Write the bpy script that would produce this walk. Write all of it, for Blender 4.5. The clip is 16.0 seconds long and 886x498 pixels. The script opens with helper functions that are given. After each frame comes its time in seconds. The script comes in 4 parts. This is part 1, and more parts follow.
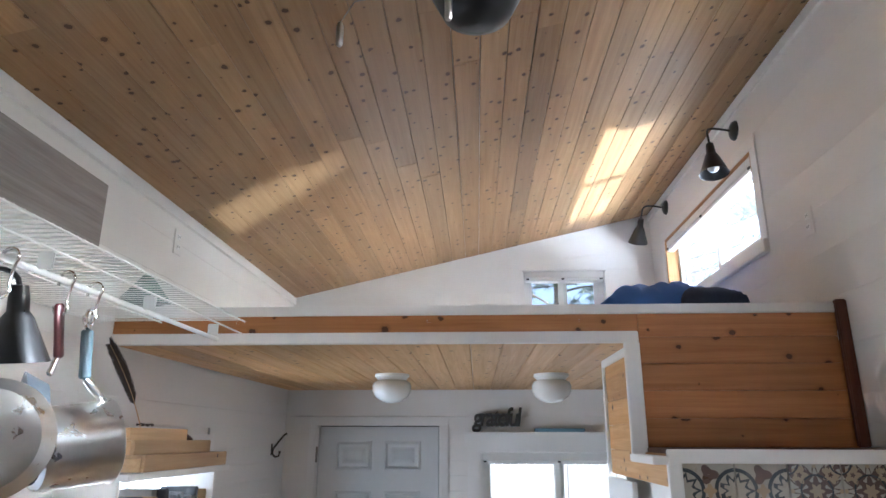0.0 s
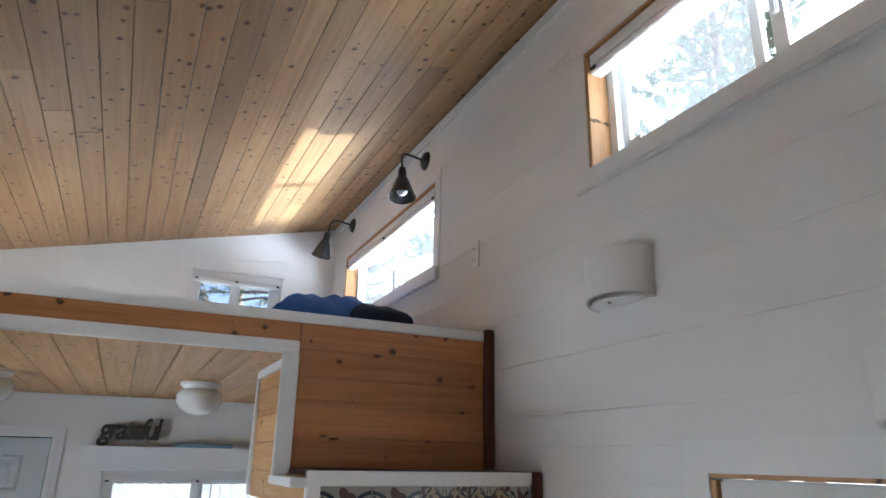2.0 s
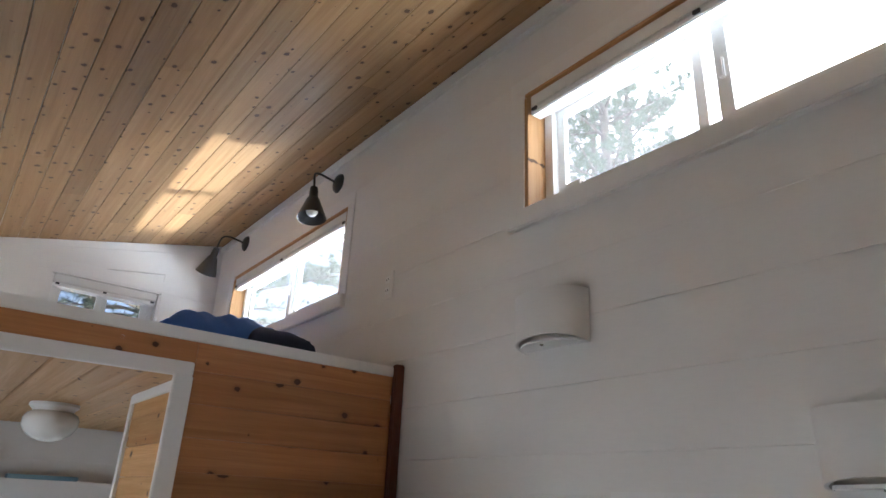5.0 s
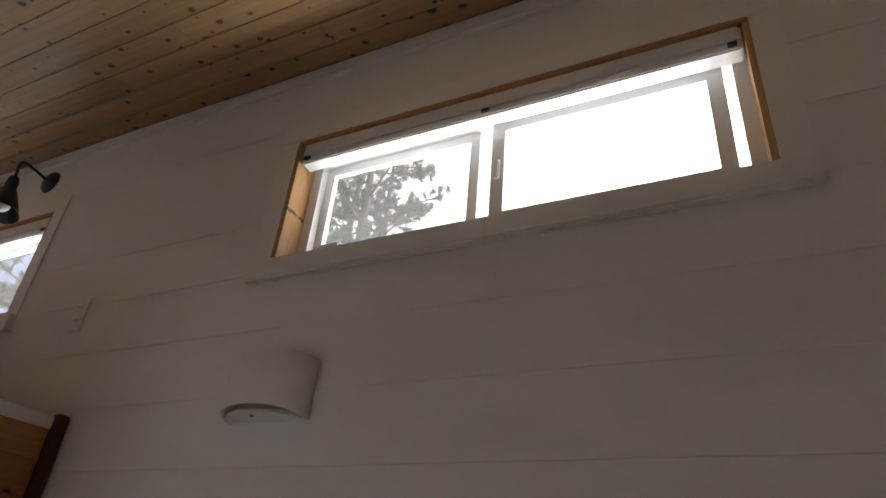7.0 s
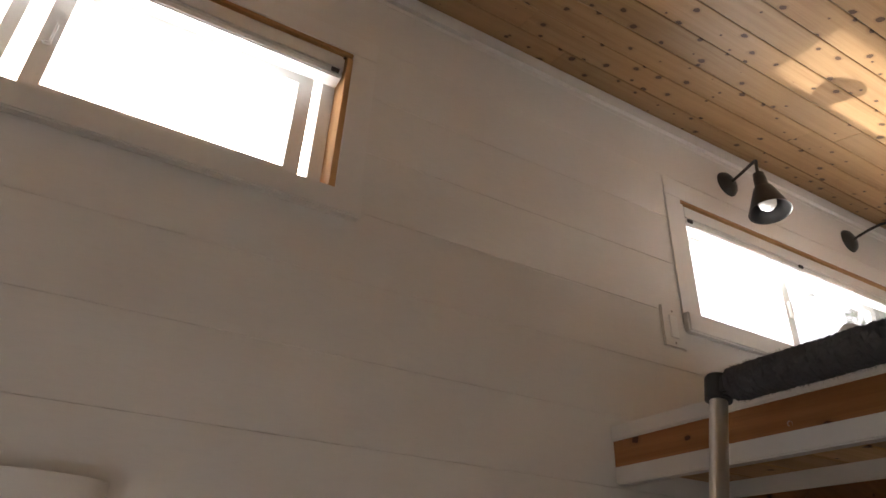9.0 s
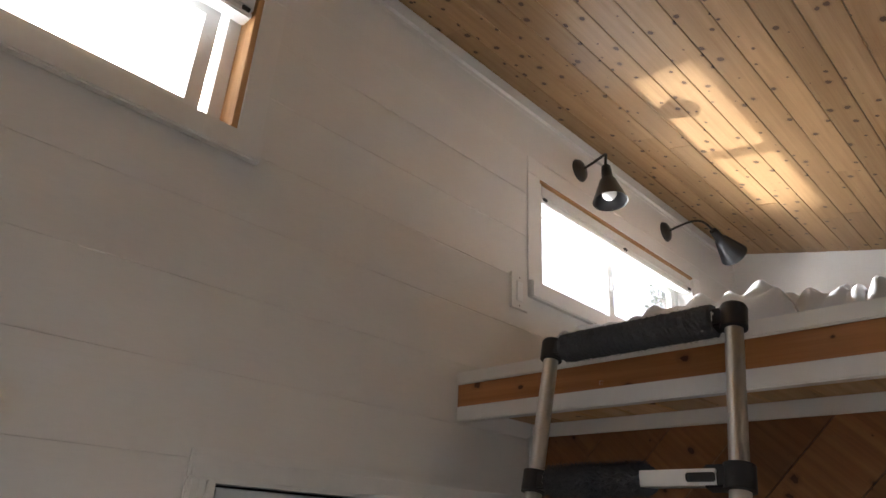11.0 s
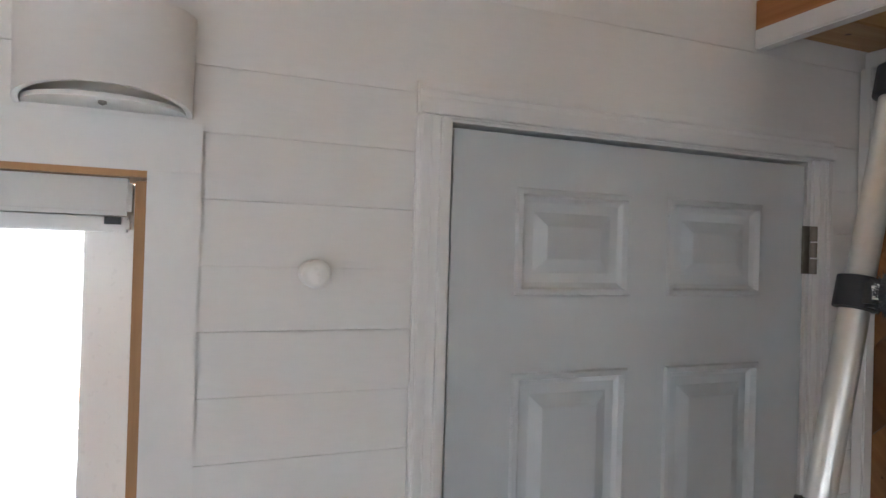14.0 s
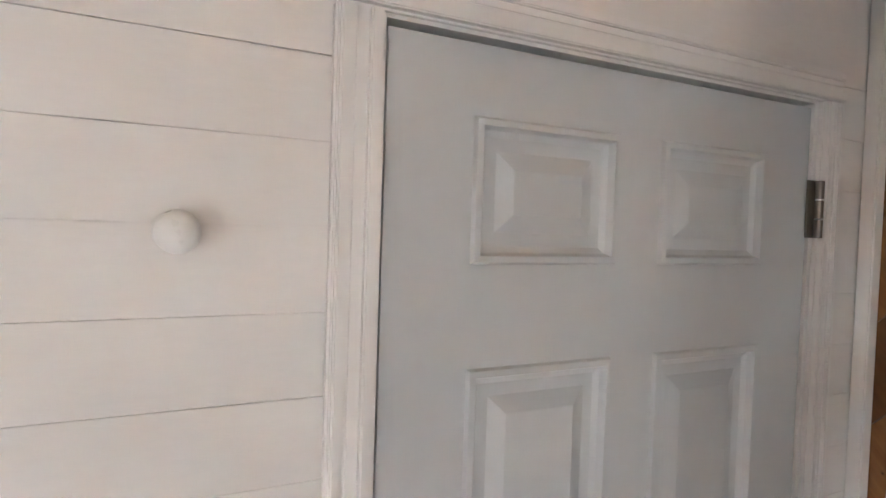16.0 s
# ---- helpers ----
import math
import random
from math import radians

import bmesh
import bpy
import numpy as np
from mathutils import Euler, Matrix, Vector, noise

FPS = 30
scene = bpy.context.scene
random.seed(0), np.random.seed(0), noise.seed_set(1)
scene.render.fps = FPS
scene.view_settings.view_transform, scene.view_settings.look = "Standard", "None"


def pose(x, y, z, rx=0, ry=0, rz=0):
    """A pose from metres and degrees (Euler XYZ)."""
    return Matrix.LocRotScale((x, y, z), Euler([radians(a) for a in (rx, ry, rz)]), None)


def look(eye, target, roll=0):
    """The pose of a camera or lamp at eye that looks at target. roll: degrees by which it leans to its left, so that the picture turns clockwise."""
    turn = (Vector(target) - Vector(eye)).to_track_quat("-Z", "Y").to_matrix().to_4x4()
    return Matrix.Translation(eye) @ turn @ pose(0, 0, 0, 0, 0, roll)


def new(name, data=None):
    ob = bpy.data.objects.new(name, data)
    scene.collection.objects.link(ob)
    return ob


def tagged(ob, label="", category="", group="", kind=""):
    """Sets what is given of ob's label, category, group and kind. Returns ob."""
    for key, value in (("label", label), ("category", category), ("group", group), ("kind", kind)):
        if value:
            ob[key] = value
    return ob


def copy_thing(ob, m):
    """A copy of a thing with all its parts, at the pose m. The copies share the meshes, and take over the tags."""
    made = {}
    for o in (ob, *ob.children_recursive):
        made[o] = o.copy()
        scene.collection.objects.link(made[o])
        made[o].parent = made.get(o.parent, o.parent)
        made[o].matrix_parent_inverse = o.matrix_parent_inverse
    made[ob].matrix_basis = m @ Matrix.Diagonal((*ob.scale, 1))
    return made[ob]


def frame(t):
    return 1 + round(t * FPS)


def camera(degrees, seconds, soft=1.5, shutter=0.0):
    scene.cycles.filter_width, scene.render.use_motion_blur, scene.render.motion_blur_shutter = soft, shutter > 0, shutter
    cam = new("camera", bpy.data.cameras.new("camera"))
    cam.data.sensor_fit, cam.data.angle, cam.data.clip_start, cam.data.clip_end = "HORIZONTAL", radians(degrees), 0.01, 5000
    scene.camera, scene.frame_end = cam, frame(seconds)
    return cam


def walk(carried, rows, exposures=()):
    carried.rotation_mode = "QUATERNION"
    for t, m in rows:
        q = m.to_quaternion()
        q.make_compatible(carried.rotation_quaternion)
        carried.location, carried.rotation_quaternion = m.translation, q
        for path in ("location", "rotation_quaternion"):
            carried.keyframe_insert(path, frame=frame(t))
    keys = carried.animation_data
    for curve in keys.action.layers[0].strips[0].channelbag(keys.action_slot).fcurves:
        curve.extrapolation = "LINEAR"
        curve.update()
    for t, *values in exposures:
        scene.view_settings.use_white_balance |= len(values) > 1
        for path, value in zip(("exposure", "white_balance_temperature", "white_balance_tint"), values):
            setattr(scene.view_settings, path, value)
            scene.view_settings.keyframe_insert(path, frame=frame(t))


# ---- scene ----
cam = camera(69.1, 16.0)
PATH = [
    (0, (-1.253, -0.277, 1.931), (-1.353, 1.639, 2.497), 0.1),
    (0.5, (-1.235, -0.257, 1.927), (-1.24, 1.672, 2.455), 0.3),
    (1, (-1.218, -0.229, 1.911), (-1.049, 1.714, 2.357), 0.1),
    (1.5, (-1.172, -0.119, 1.91), (-0.678, 1.755, 2.404), 0.8),
    (2, (-1.167, -0.085, 1.938), (-0.354, 1.633, 2.559), 1.1),
    (2.5, (-1.173, -0.024, 1.936), (-0.135, 1.556, 2.589), 1.9),
    (3, (-1.19, 0.021, 1.941), (-0.072, 1.523, 2.642), 2.1),
    (3.2, (-1.199, 0.03, 1.947), (-0.051, 1.499, 2.668), 2.0),
    (5.3, (-1.26, 0.086, 1.942), (-0.148, 1.572, 2.685), 2.8),
    (5.5, (-1.269, 0.078, 1.941), (-0.095, 1.519, 2.68), 2.2),
    (6, (-1.219, 0.114, 1.95), (0.101, 1.37, 2.775), 3.8),
    (6.5, (-1.155, 0.158, 1.973), (0.28, 1.171, 2.929), 3.8),
    (7, (-1.123, 0.207, 1.974), (0.392, 1.033, 2.985), 5.4),
    (7.5, (-1.105, 0.307, 1.971), (0.541, 0.632, 3.059), 4.0),
    (8, (-1.079, 0.379, 1.951), (0.613, 0.249, 3.01), 3.3),
    (8.5, (-1.146, 0.46, 1.975), (0.495, -0.115, 2.961), 3.3),
    (9, (-1.158, 0.456, 1.984), (0.377, -0.375, 2.96), 2.6),
    (9.5, (-1.206, 0.431, 1.982), (0.296, -0.502, 2.916), 4.8),
    (9.7, (-1.224, 0.418, 1.976), (0.268, -0.55, 2.891), 4.7),
    (11.8, (-1.233, 0.723, 1.939), (0.003, -0.684, 2.642), 1.7),
    (12, (-1.232, 0.724, 1.924), (0.074, -0.664, 2.533), 1.6),
    (12.5, (-1.186, 0.703, 1.893), (0.212, -0.664, 2.316), 1.1),
    (13, (-1.093, 0.611, 1.863), (0.452, -0.613, 2.202), 0.2),
    (13.5, (-1.027, 0.493, 1.84), (0.729, -0.446, 2.03), 0.1),
    (14, (-0.962, 0.405, 1.82), (0.889, -0.352, 1.834), 1.7),
    (14.5, (-0.885, 0.378, 1.795), (0.961, -0.391, 1.749), 2.4),
    (15, (-0.749, 0.329, 1.785), (1.112, -0.404, 1.777), -0.3),
    (15.5, (-0.714, 0.306, 1.799), (1.087, -0.561, 1.736), 1.4),
    (16, (-0.683, 0.293, 1.798), (1.07, -0.668, 1.729), 1.9),
]
walk(cam, [(t, look(eye, target, roll)) for t, eye, target, roll in PATH], exposures=[(0, 2.45, 4900, 6), (1.5, 2.4, 5000, 6), (2.0, 2.12, 4900, 4), (3.0, 1.78, 5000, 4), (5.5, 1.8, 5300, 7), (6.5, 1.25, 5600, 8), (7.2, 0.72, 6000, 11), (8.4, 1.55, 6450, 16), (9.2, 1.5, 6200, 13), (9.7, 1.55, 6050, 12), (11.8, 1.65, 5650, 8), (12.5, 2.25, 5400, 6), (13.0, 2.6, 5250, 7), (13.5, 2.8, 5200, 7), (14.0, 2.55, 5250, 8), (14.5, 2.45, 5300, 9), (15, 2.75, 5400, 10), (16, 3.1, 5650, 11)])

# ---- light ----
world = bpy.data.worlds.new("sky")
world.use_nodes = True
scene.world = world
wn = world.node_tree.nodes
sky = wn.new("ShaderNodeTexSky")
sky.sky_type = "NISHITA"
sky.sun_disc = False
sky.sun_elevation = radians(22.5)
sky.sun_rotation = radians(96)
sky.air_density, sky.dust_density, sky.ozone_density = 0.6, 10.0, 0.2
wn["Background"].inputs[1].default_value = 0.15
world.node_tree.links.new(sky.outputs[0], wn["Background"].inputs[0])

SUN_TO = Vector((math.cos(radians(22.5)) * math.cos(radians(6)), -math.cos(radians(22.5)) * math.sin(radians(6)), math.sin(radians(22.5))))
sun = new("sun", bpy.data.lights.new("sun", "SUN"))
sun.data.energy, sun.data.angle, sun.data.color = 5.0, radians(0.5), (1.0, 0.93, 0.83)
sun.matrix_world = look(SUN_TO * 30, (0, 0, 0))


def glint(name, window, source, power, size, blend):
    """Added spot lamp outside, standing in for sun reflected in through a window."""
    lamp = new(name, bpy.data.lights.new(name, "SPOT"))
    lamp.data.energy, lamp.data.spot_size, lamp.data.spot_blend = power, radians(size), blend
    lamp.data.shadow_soft_size, lamp.data.color = 0.04, (1.0, 0.95, 0.86)
    lamp.matrix_world = look(source, window)


def window_sky(name, at, target, wide, high, power):
    """An area lamp standing in for daylight through the windows."""
    lamp = new(name, bpy.data.lights.new(name, "AREA"))
    lamp.data.shape, lamp.data.size, lamp.data.size_y = "RECTANGLE", wide, high
    lamp.data.energy, lamp.data.color = power, (1.0, 0.97, 0.93)
    lamp.matrix_world = look(at, target)


window_sky("window_light", (-2.60, 0.65, 1.52), (0, 0.65, 1.5), 1.2, 0.85, 0.2)
window_sky("window_light", (-2.70, 2.5, 1.47), (0, 2.5, 1.45), 1.0, 0.75, 4.0)
# lamp added outside along the high windows, standing in for pale ground's bounce
window_sky("ground_bounce_lamp", (1.0, 0.8, 2.2), (-0.35, 0.8, 3.3), 6.4, 0.7, 60)

glint("sun_glint_stand_in", (0, 3.15, 2.98), (3.8, 2.75, 0.25), 720, 17, 0.5)
glint("sun_glint_stand_in", (0, -1.6, 2.98), (3.8, -1.75, 0.25), 780, 15, 0.6)
# far-off narrow spot added for the bright patch on the low ceiling side
glint("sun_glint_stand_in", (0, 1.14, 2.86), (16.0, -8.26, 2.42), 16000, 0.85, 1.0)


# ---- materials ----
class Nodes:
    def __init__(self, name):
        self.m = bpy.data.materials.new(name)
        self.m.use_nodes = True
        self.t = self.m.node_tree
        self.b = self.t.nodes["Principled BSDF"]

    def n(self, kind, **values):
        node = self.t.nodes.new(kind)
        for k, v in values.items():
            node.inputs[k.replace("_", " ")].default_value = v
        return node

    def l(self, a, b):
        self.t.links.new(a, b)

    def math(self, op, a, b=0.0):
        node = self.t.nodes.new("ShaderNodeMath")
        node.operation = op
        for i, v in enumerate((a, b)):
            if isinstance(v, (int, float)):
                node.inputs[i].default_value = v
            else:
                self.l(v, node.inputs[i])
        return node.outputs[0]

    def mix(self, f, a, b, blend="MIX"):
        node = self.t.nodes.new("ShaderNodeMix")
        node.data_type, node.blend_type = "RGBA", blend
        for socket, v in ((node.inputs[0], f), (node.inputs[6], a), (node.inputs[7], b)):
            if isinstance(v, (int, float)):
                socket.default_value = v
            elif isinstance(v, tuple):
                socket.default_value = (*v, 1)
            else:
                self.l(v, socket)
        return node.outputs[2]

    def ramp(self, v, lo, hi):
        node = self.t.nodes.new("ShaderNodeMapRange")
        self.l(v, node.inputs[0])
        node.inputs[1].default_value, node.inputs[2].default_value = lo, hi
        return node.outputs[0]

    def bump(self, height, strength, distance=0.002):
        node = self.n("ShaderNodeBump", Strength=strength, Distance=distance)
        self.l(height, node.inputs["Height"])
        self.l(node.outputs[0], self.b.inputs["Normal"])


def paint(name, colour, rough=0.5, grain=30.0, vary=0.06, bump=0.15, metal=0.0, stretch=(1, 1, 1), stain=(0.8, 0.75, 0.68)):
    """Paint, plastic, metal or cloth: a colour with broad staining, fine grain and relief."""
    k = Nodes(name)
    geo = k.n("ShaderNodeNewGeometry")
    mp = k.n("ShaderNodeMapping", Scale=stretch)
    k.l(geo.outputs["Position"], mp.inputs[0])
    big = k.n("ShaderNodeTexNoise", Scale=2.3, Detail=4.0)
    fine = k.n("ShaderNodeTexNoise", Scale=grain, Detail=5.0)
    k.l(mp.outputs[0], big.inputs["Vector"])
    k.l(mp.outputs[0], fine.inputs["Vector"])
    c = k.mix(k.math("MULTIPLY", k.ramp(big.outputs[0], 0.4, 0.75), vary * 3), colour, tuple(a * b for a, b in zip(colour, stain)))
    c = k.mix(k.math("MULTIPLY", k.ramp(fine.outputs[0], 0.45, 0.8), vary * 2), c, tuple(a * 0.75 for a in colour))
    k.l(c, k.b.inputs["Base Color"])
    k.b.inputs["Metallic"].default_value = metal
    k.l(k.math("ADD", k.math("MULTIPLY", fine.outputs[0], 0.2), rough - 0.1), k.b.inputs["Roughness"])
    k.bump(fine.outputs[0], bump)
    return k.m


def wood(name, light, dark, along, knots=1.0, rough=0.42, island=False, knot_size=1.0, face=None):
    """Knotty pine whose grain runs along one axis ('x', 'y', 'z') or along a slanted one ('d')."""
    k = Nodes(name)
    geo = k.n("ShaderNodeNewGeometry")
    info = k.n("ShaderNodeObjectInfo")
    rand = geo.outputs["Random Per Island"] if island else info.outputs["Random"]
    mp = k.n("ShaderNodeMapping")
    if along == "d":
        mp.inputs["Rotation"].default_value = (0, radians(45), 0)
    k.l(geo.outputs["Position"], mp.inputs[0])
    off = k.n("ShaderNodeVectorMath")
    off.operation = "ADD"
    k.l(mp.outputs[0], off.inputs[0])
    comb = k.n("ShaderNodeCombineXYZ")
    for i, s in enumerate((37.0, 61.0, 23.0)):
        k.l(k.math("MULTIPLY", rand, s), comb.inputs[i])
    k.l(comb.outputs[0], off.inputs[1])
    axis = {"x": 0, "y": 1, "z": 2, "d": 0}[along]

    def scaled(fine, lengthwise):
        node = k.n("ShaderNodeVectorMath")
        node.operation = "MULTIPLY"
        v = [fine] * 3
        v[axis] = lengthwise
        node.inputs[1].default_value = v
        k.l(off.outputs[0], node.inputs[0])
        return node.outputs[0]

    grain = k.n("ShaderNodeTexNoise", Scale=1.0, Detail=6.0, Roughness=0.6, Distortion=0.6)
    k.l(scaled(45, 1.6), grain.inputs["Vector"])
    fine = k.n("ShaderNodeTexNoise", Scale=1.0, Detail=3.0)
    k.l(scaled(260, 9), fine.inputs["Vector"])
    blotch = k.n("ShaderNodeTexNoise", Scale=1.0, Detail=2.0)
    k.l(scaled(3, 1.2), blotch.inputs["Vector"])
    c = k.mix(k.ramp(grain.outputs[0], 0.3, 0.72), light, dark)
    c = k.mix(k.math("MULTIPLY", k.ramp(fine.outputs[0], 0.5, 0.8), 0.25), c, tuple(a * 0.6 for a in dark))
    c = k.mix(k.math("MULTIPLY", k.ramp(blotch.outputs[0], 0.45, 0.75), 0.3), c, tuple(a * 1.12 for a in light))
    tone = k.math("ADD", k.math("MULTIPLY", rand, 0.4), 0.8)
    hsv = k.n("ShaderNodeHueSaturation")
    k.l(tone, hsv.inputs["Value"])
    k.l(c, hsv.inputs["Color"])
    c = hsv.outputs[0]
    if knots:
        vor = k.n("ShaderNodeTexVoronoi", Scale=1.0, Randomness=1.0)
        vor.voronoi_dimensions = "2D"
        normal = {"x": 1, "y": 2, "z": 0, "d": 1}[along] if face is None else face
        cross = ({0, 1, 2} - {axis, normal}).pop()
        xyz = k.n("ShaderNodeSeparateXYZ")
        k.l(off.outputs[0], xyz.inputs[0])
        uv = k.n("ShaderNodeCombineXYZ")
        k.l(k.math("MULTIPLY", xyz.outputs[axis], 9.5 / knot_size), uv.inputs[0])
        k.l(k.math("MULTIPLY", xyz.outputs[cross], 11.5 / knot_size), uv.inputs[1])
        k.l(uv.outputs[0], vor.inputs["Vector"])
        lump = k.n("ShaderNodeTexNoise", Scale=55.0, Detail=2.0)
        k.l(off.outputs[0], lump.inputs["Vector"])
        wob = k.math("ADD", k.math("MULTIPLY", k.math("SUBTRACT", lump.outputs[0], 0.5), 0.17), k.math("MULTIPLY", k.math("SUBTRACT", grain.outputs[0], 0.5), 0.1))
        d = k.math("ADD", vor.outputs["Distance"], wob)
        sep = k.n("ShaderNodeSeparateColor")
        k.l(vor.outputs["Color"], sep.inputs[0])
        size = k.math("MULTIPLY", k.ramp(sep.outputs[0], 0.25, 1.0), 0.115 * knots)
        halo = k.ramp(k.math("SUBTRACT", d, k.math("MULTIPLY", size, 1.7)), 0.03, -0.05)
        core = k.ramp(k.math("SUBTRACT", d, size), 0.008, -0.016)
        c = k.mix(k.math("MULTIPLY", halo, 0.35), c, tuple(a * 0.6 for a in dark))
        c = k.mix(k.math("MULTIPLY", core, 0.88), c, (0.05, 0.02, 0.008))
    k.l(c, k.b.inputs["Base Color"])
    k.b.inputs["Specular IOR Level"].default_value = 0.35
    k.l(k.math("ADD", k.math("MULTIPLY", grain.outputs[0], 0.25), rough - 0.08), k.b.inputs["Roughness"])
    k.bump(grain.outputs[0], 0.2, 0.001)
    return k.m


PINE_L, PINE_D = (0.40, 0.25, 0.118), (0.29, 0.165, 0.07)
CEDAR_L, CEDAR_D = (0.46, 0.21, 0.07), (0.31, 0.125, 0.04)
white_wall = paint("white_wall_paint", (0.78, 0.76, 0.735), 0.55, 40, 0.05, 0.12, stretch=(3, 0.7, 3))
white_trim = paint("white_trim_paint", (0.80, 0.785, 0.765), 0.42, 60, 0.05, 0.1, stretch=(1, 1, 1))
white_plain = paint("white_ceiling_trim", (0.8, 0.79, 0.77), 0.5, 60, 0.04, 0.1)
door_paint = paint("pale_grey_door_paint", (0.575, 0.59, 0.595), 0.4, 25, 0.05, 0.06, stain=(0.85, 0.87, 0.9))
vinyl = paint("white_vinyl", (0.82, 0.82, 0.81), 0.3, 80, 0.03, 0.03)
blind_cloth = paint("blind_fabric", (0.72, 0.71, 0.69), 0.7, 120, 0.05, 0.1)
ceiling_wood = wood("ceiling_pine", PINE_L, PINE_D, "y", 1.15, island=True, rough=0.42, knot_size=0.8)
soffit_wood = wood("soffit_pine", (0.60, 0.37, 0.16), (0.45, 0.25, 0.09), "y", 0.8)
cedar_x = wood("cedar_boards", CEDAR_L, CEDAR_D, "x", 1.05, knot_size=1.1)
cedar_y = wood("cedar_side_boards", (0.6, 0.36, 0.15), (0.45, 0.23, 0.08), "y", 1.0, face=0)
# cedar tone darkened to carry the shade under the raised bed
shaded_slant_wood = wood("shaded_slanted_cedar", (0.27, 0.125, 0.045), (0.16, 0.068, 0.024), "d", 1.0)
reveal_y = wood("reveal_pine", (0.52, 0.30, 0.13), (0.38, 0.20, 0.075), "y", 0.7)
reveal_z = wood("reveal_pine_upright", (0.52, 0.30, 0.13), (0.38, 0.20, 0.075), "z", 0.9)
dark_strip = wood("dark_stained_strip", (0.12, 0.042, 0.022), (0.07, 0.022, 0.012), "z", 0.0)
box_wood = wood("birch_box", (0.62, 0.42, 0.22), (0.5, 0.31, 0.14), "y", 0.0)
whitewash = wood("whitewashed_wood", (0.62, 0.55, 0.46), (0.42, 0.35, 0.28), "x", 0.0)
grey_branch = paint("grey_painted_branches", (0.21, 0.21, 0.2), 0.6, 40, 0.1, 0.2)
grey_panel = wood("weathered_grey_wood", (0.30, 0.27, 0.25), (0.19, 0.165, 0.15), "y", 0.7)
floor_wood = wood("floor_planks", (0.3, 0.19, 0.1), (0.2, 0.12, 0.06), "y", 0.3)
black_metal = paint("black_lamp_metal", (0.016, 0.015, 0.015), 0.32, 60, 0.1, 0.05)
black_plastic = paint("black_plastic", (0.02, 0.02, 0.022), 0.45, 60, 0.1, 0.1)
chrome = paint("polished_steel", (0.72, 0.72, 0.71), 0.2, 30, 0.1, 0.03, metal=1.0)
steel_pan = paint("scuffed_steel", (0.68, 0.67, 0.64), 0.3, 26, 0.28, 0.25, metal=1.0)
aluminium = paint("brushed_aluminium", (0.66, 0.65, 0.62), 0.36, 90, 0.08, 0.05, metal=1.0)
hinge_metal = paint("aged_hinge_metal", (0.30, 0.27, 0.24), 0.4, 60, 0.2, 0.1, metal=1.0)
wire_white = paint("white_coated_wire", (0.8, 0.8, 0.79), 0.4, 60, 0.04, 0.03)
fuzz = paint("grey_fleece", (0.085, 0.088, 0.095), 0.95, 180, 0.3, 0.8)
bulb_glass = paint("opal_bulb", (0.86, 0.84, 0.8), 0.25, 60, 0.02, 0.02)
opal = paint("opal_glass_globe", (0.8, 0.79, 0.76), 0.12, 20, 0.03, 0.0)
blue_cloth = paint("blue_cotton", (0.06, 0.15, 0.46), 0.85, 140, 0.15, 0.5)
navy_cloth = paint("navy_cotton", (0.012, 0.022, 0.06), 0.85, 140, 0.15, 0.5)
grey_cloth = paint("pale_grey_cotton", (0.72, 0.73, 0.76), 0.85, 140, 0.06, 0.4)
red_handle = paint("dark_red_plastic", (0.06, 0.008, 0.008), 0.35, 40, 0.1, 0.05)
grey_handle = paint("slate_rubber", (0.05, 0.075, 0.085), 0.5, 60, 0.1, 0.1)
nonstick = paint("dark_nonstick", (0.035, 0.04, 0.045), 0.4, 40, 0.2, 0.1)
feather_brown = paint("brown_feather", (0.045, 0.028, 0.022), 0.8, 200, 0.3, 0.3)
green_glass = paint("green_paint", (0.01, 0.11, 0.075), 0.4, 30, 0.1, 0.05)
yellow_label = paint("yellow_label", (0.8, 0.55, 0.03), 0.5, 30, 0.03, 0.02)
bark = paint("pine_bark", (0.15, 0.12, 0.095), 0.95, 14, 0.4, 1.0, stretch=(1, 1, 0.3))
needles = paint("pine_needles", (0.10, 0.125, 0.07), 0.7, 8, 0.4, 0.0)
earth = paint("dry_ground", (0.46, 0.43, 0.38), 0.95, 3, 0.3, 0.6)
fence_paint = paint("pale_fence_paint", (0.6, 0.59, 0.56), 0.7, 20, 0.2, 0.2, stretch=(4, 4, 0.5))
cedar_post = wood("porch_cedar", (0.55, 0.26, 0.11), (0.4, 0.17, 0.06), "z", 0.4)
spine_dark = paint("dark_book_cloth", (0.05, 0.05, 0.052), 0.6, 60, 0.2, 0.1)
spine_pale = paint("grey_book_cloth", (0.3, 0.29, 0.28), 0.6, 60, 0.2, 0.1)
spine_tan = paint("tan_book_cloth", (0.4, 0.25, 0.1), 0.6, 60, 0.2, 0.1)
iron = paint("dark_iron", (0.05, 0.045, 0.04), 0.5, 60, 0.2, 0.2)
screw_metal = paint("screw_heads", (0.7, 0.66, 0.6), 0.3, 60, 0.1, 0.0, metal=1.0)
TILE = {
    "cream": paint("cream_tile_glaze", (0.42, 0.38, 0.31), 0.3, 20, 0.25, 0.04),
    "slate": paint("slate_tile_glaze", (0.055, 0.065, 0.075), 0.25, 20, 0.1, 0.04),
    "rust": paint("rust_tile_glaze", (0.105, 0.062, 0.045), 0.3, 20, 0.25, 0.04),
    "sand": paint("sand_tile_glaze", (0.42, 0.33, 0.22), 0.25, 20, 0.1, 0.04),
}
glass = Nodes("window_glass")
glass.b.inputs["Base Color"].default_value = (0.95, 0.97, 0.96, 1)
glass.b.inputs["Roughness"].default_value = 0.02
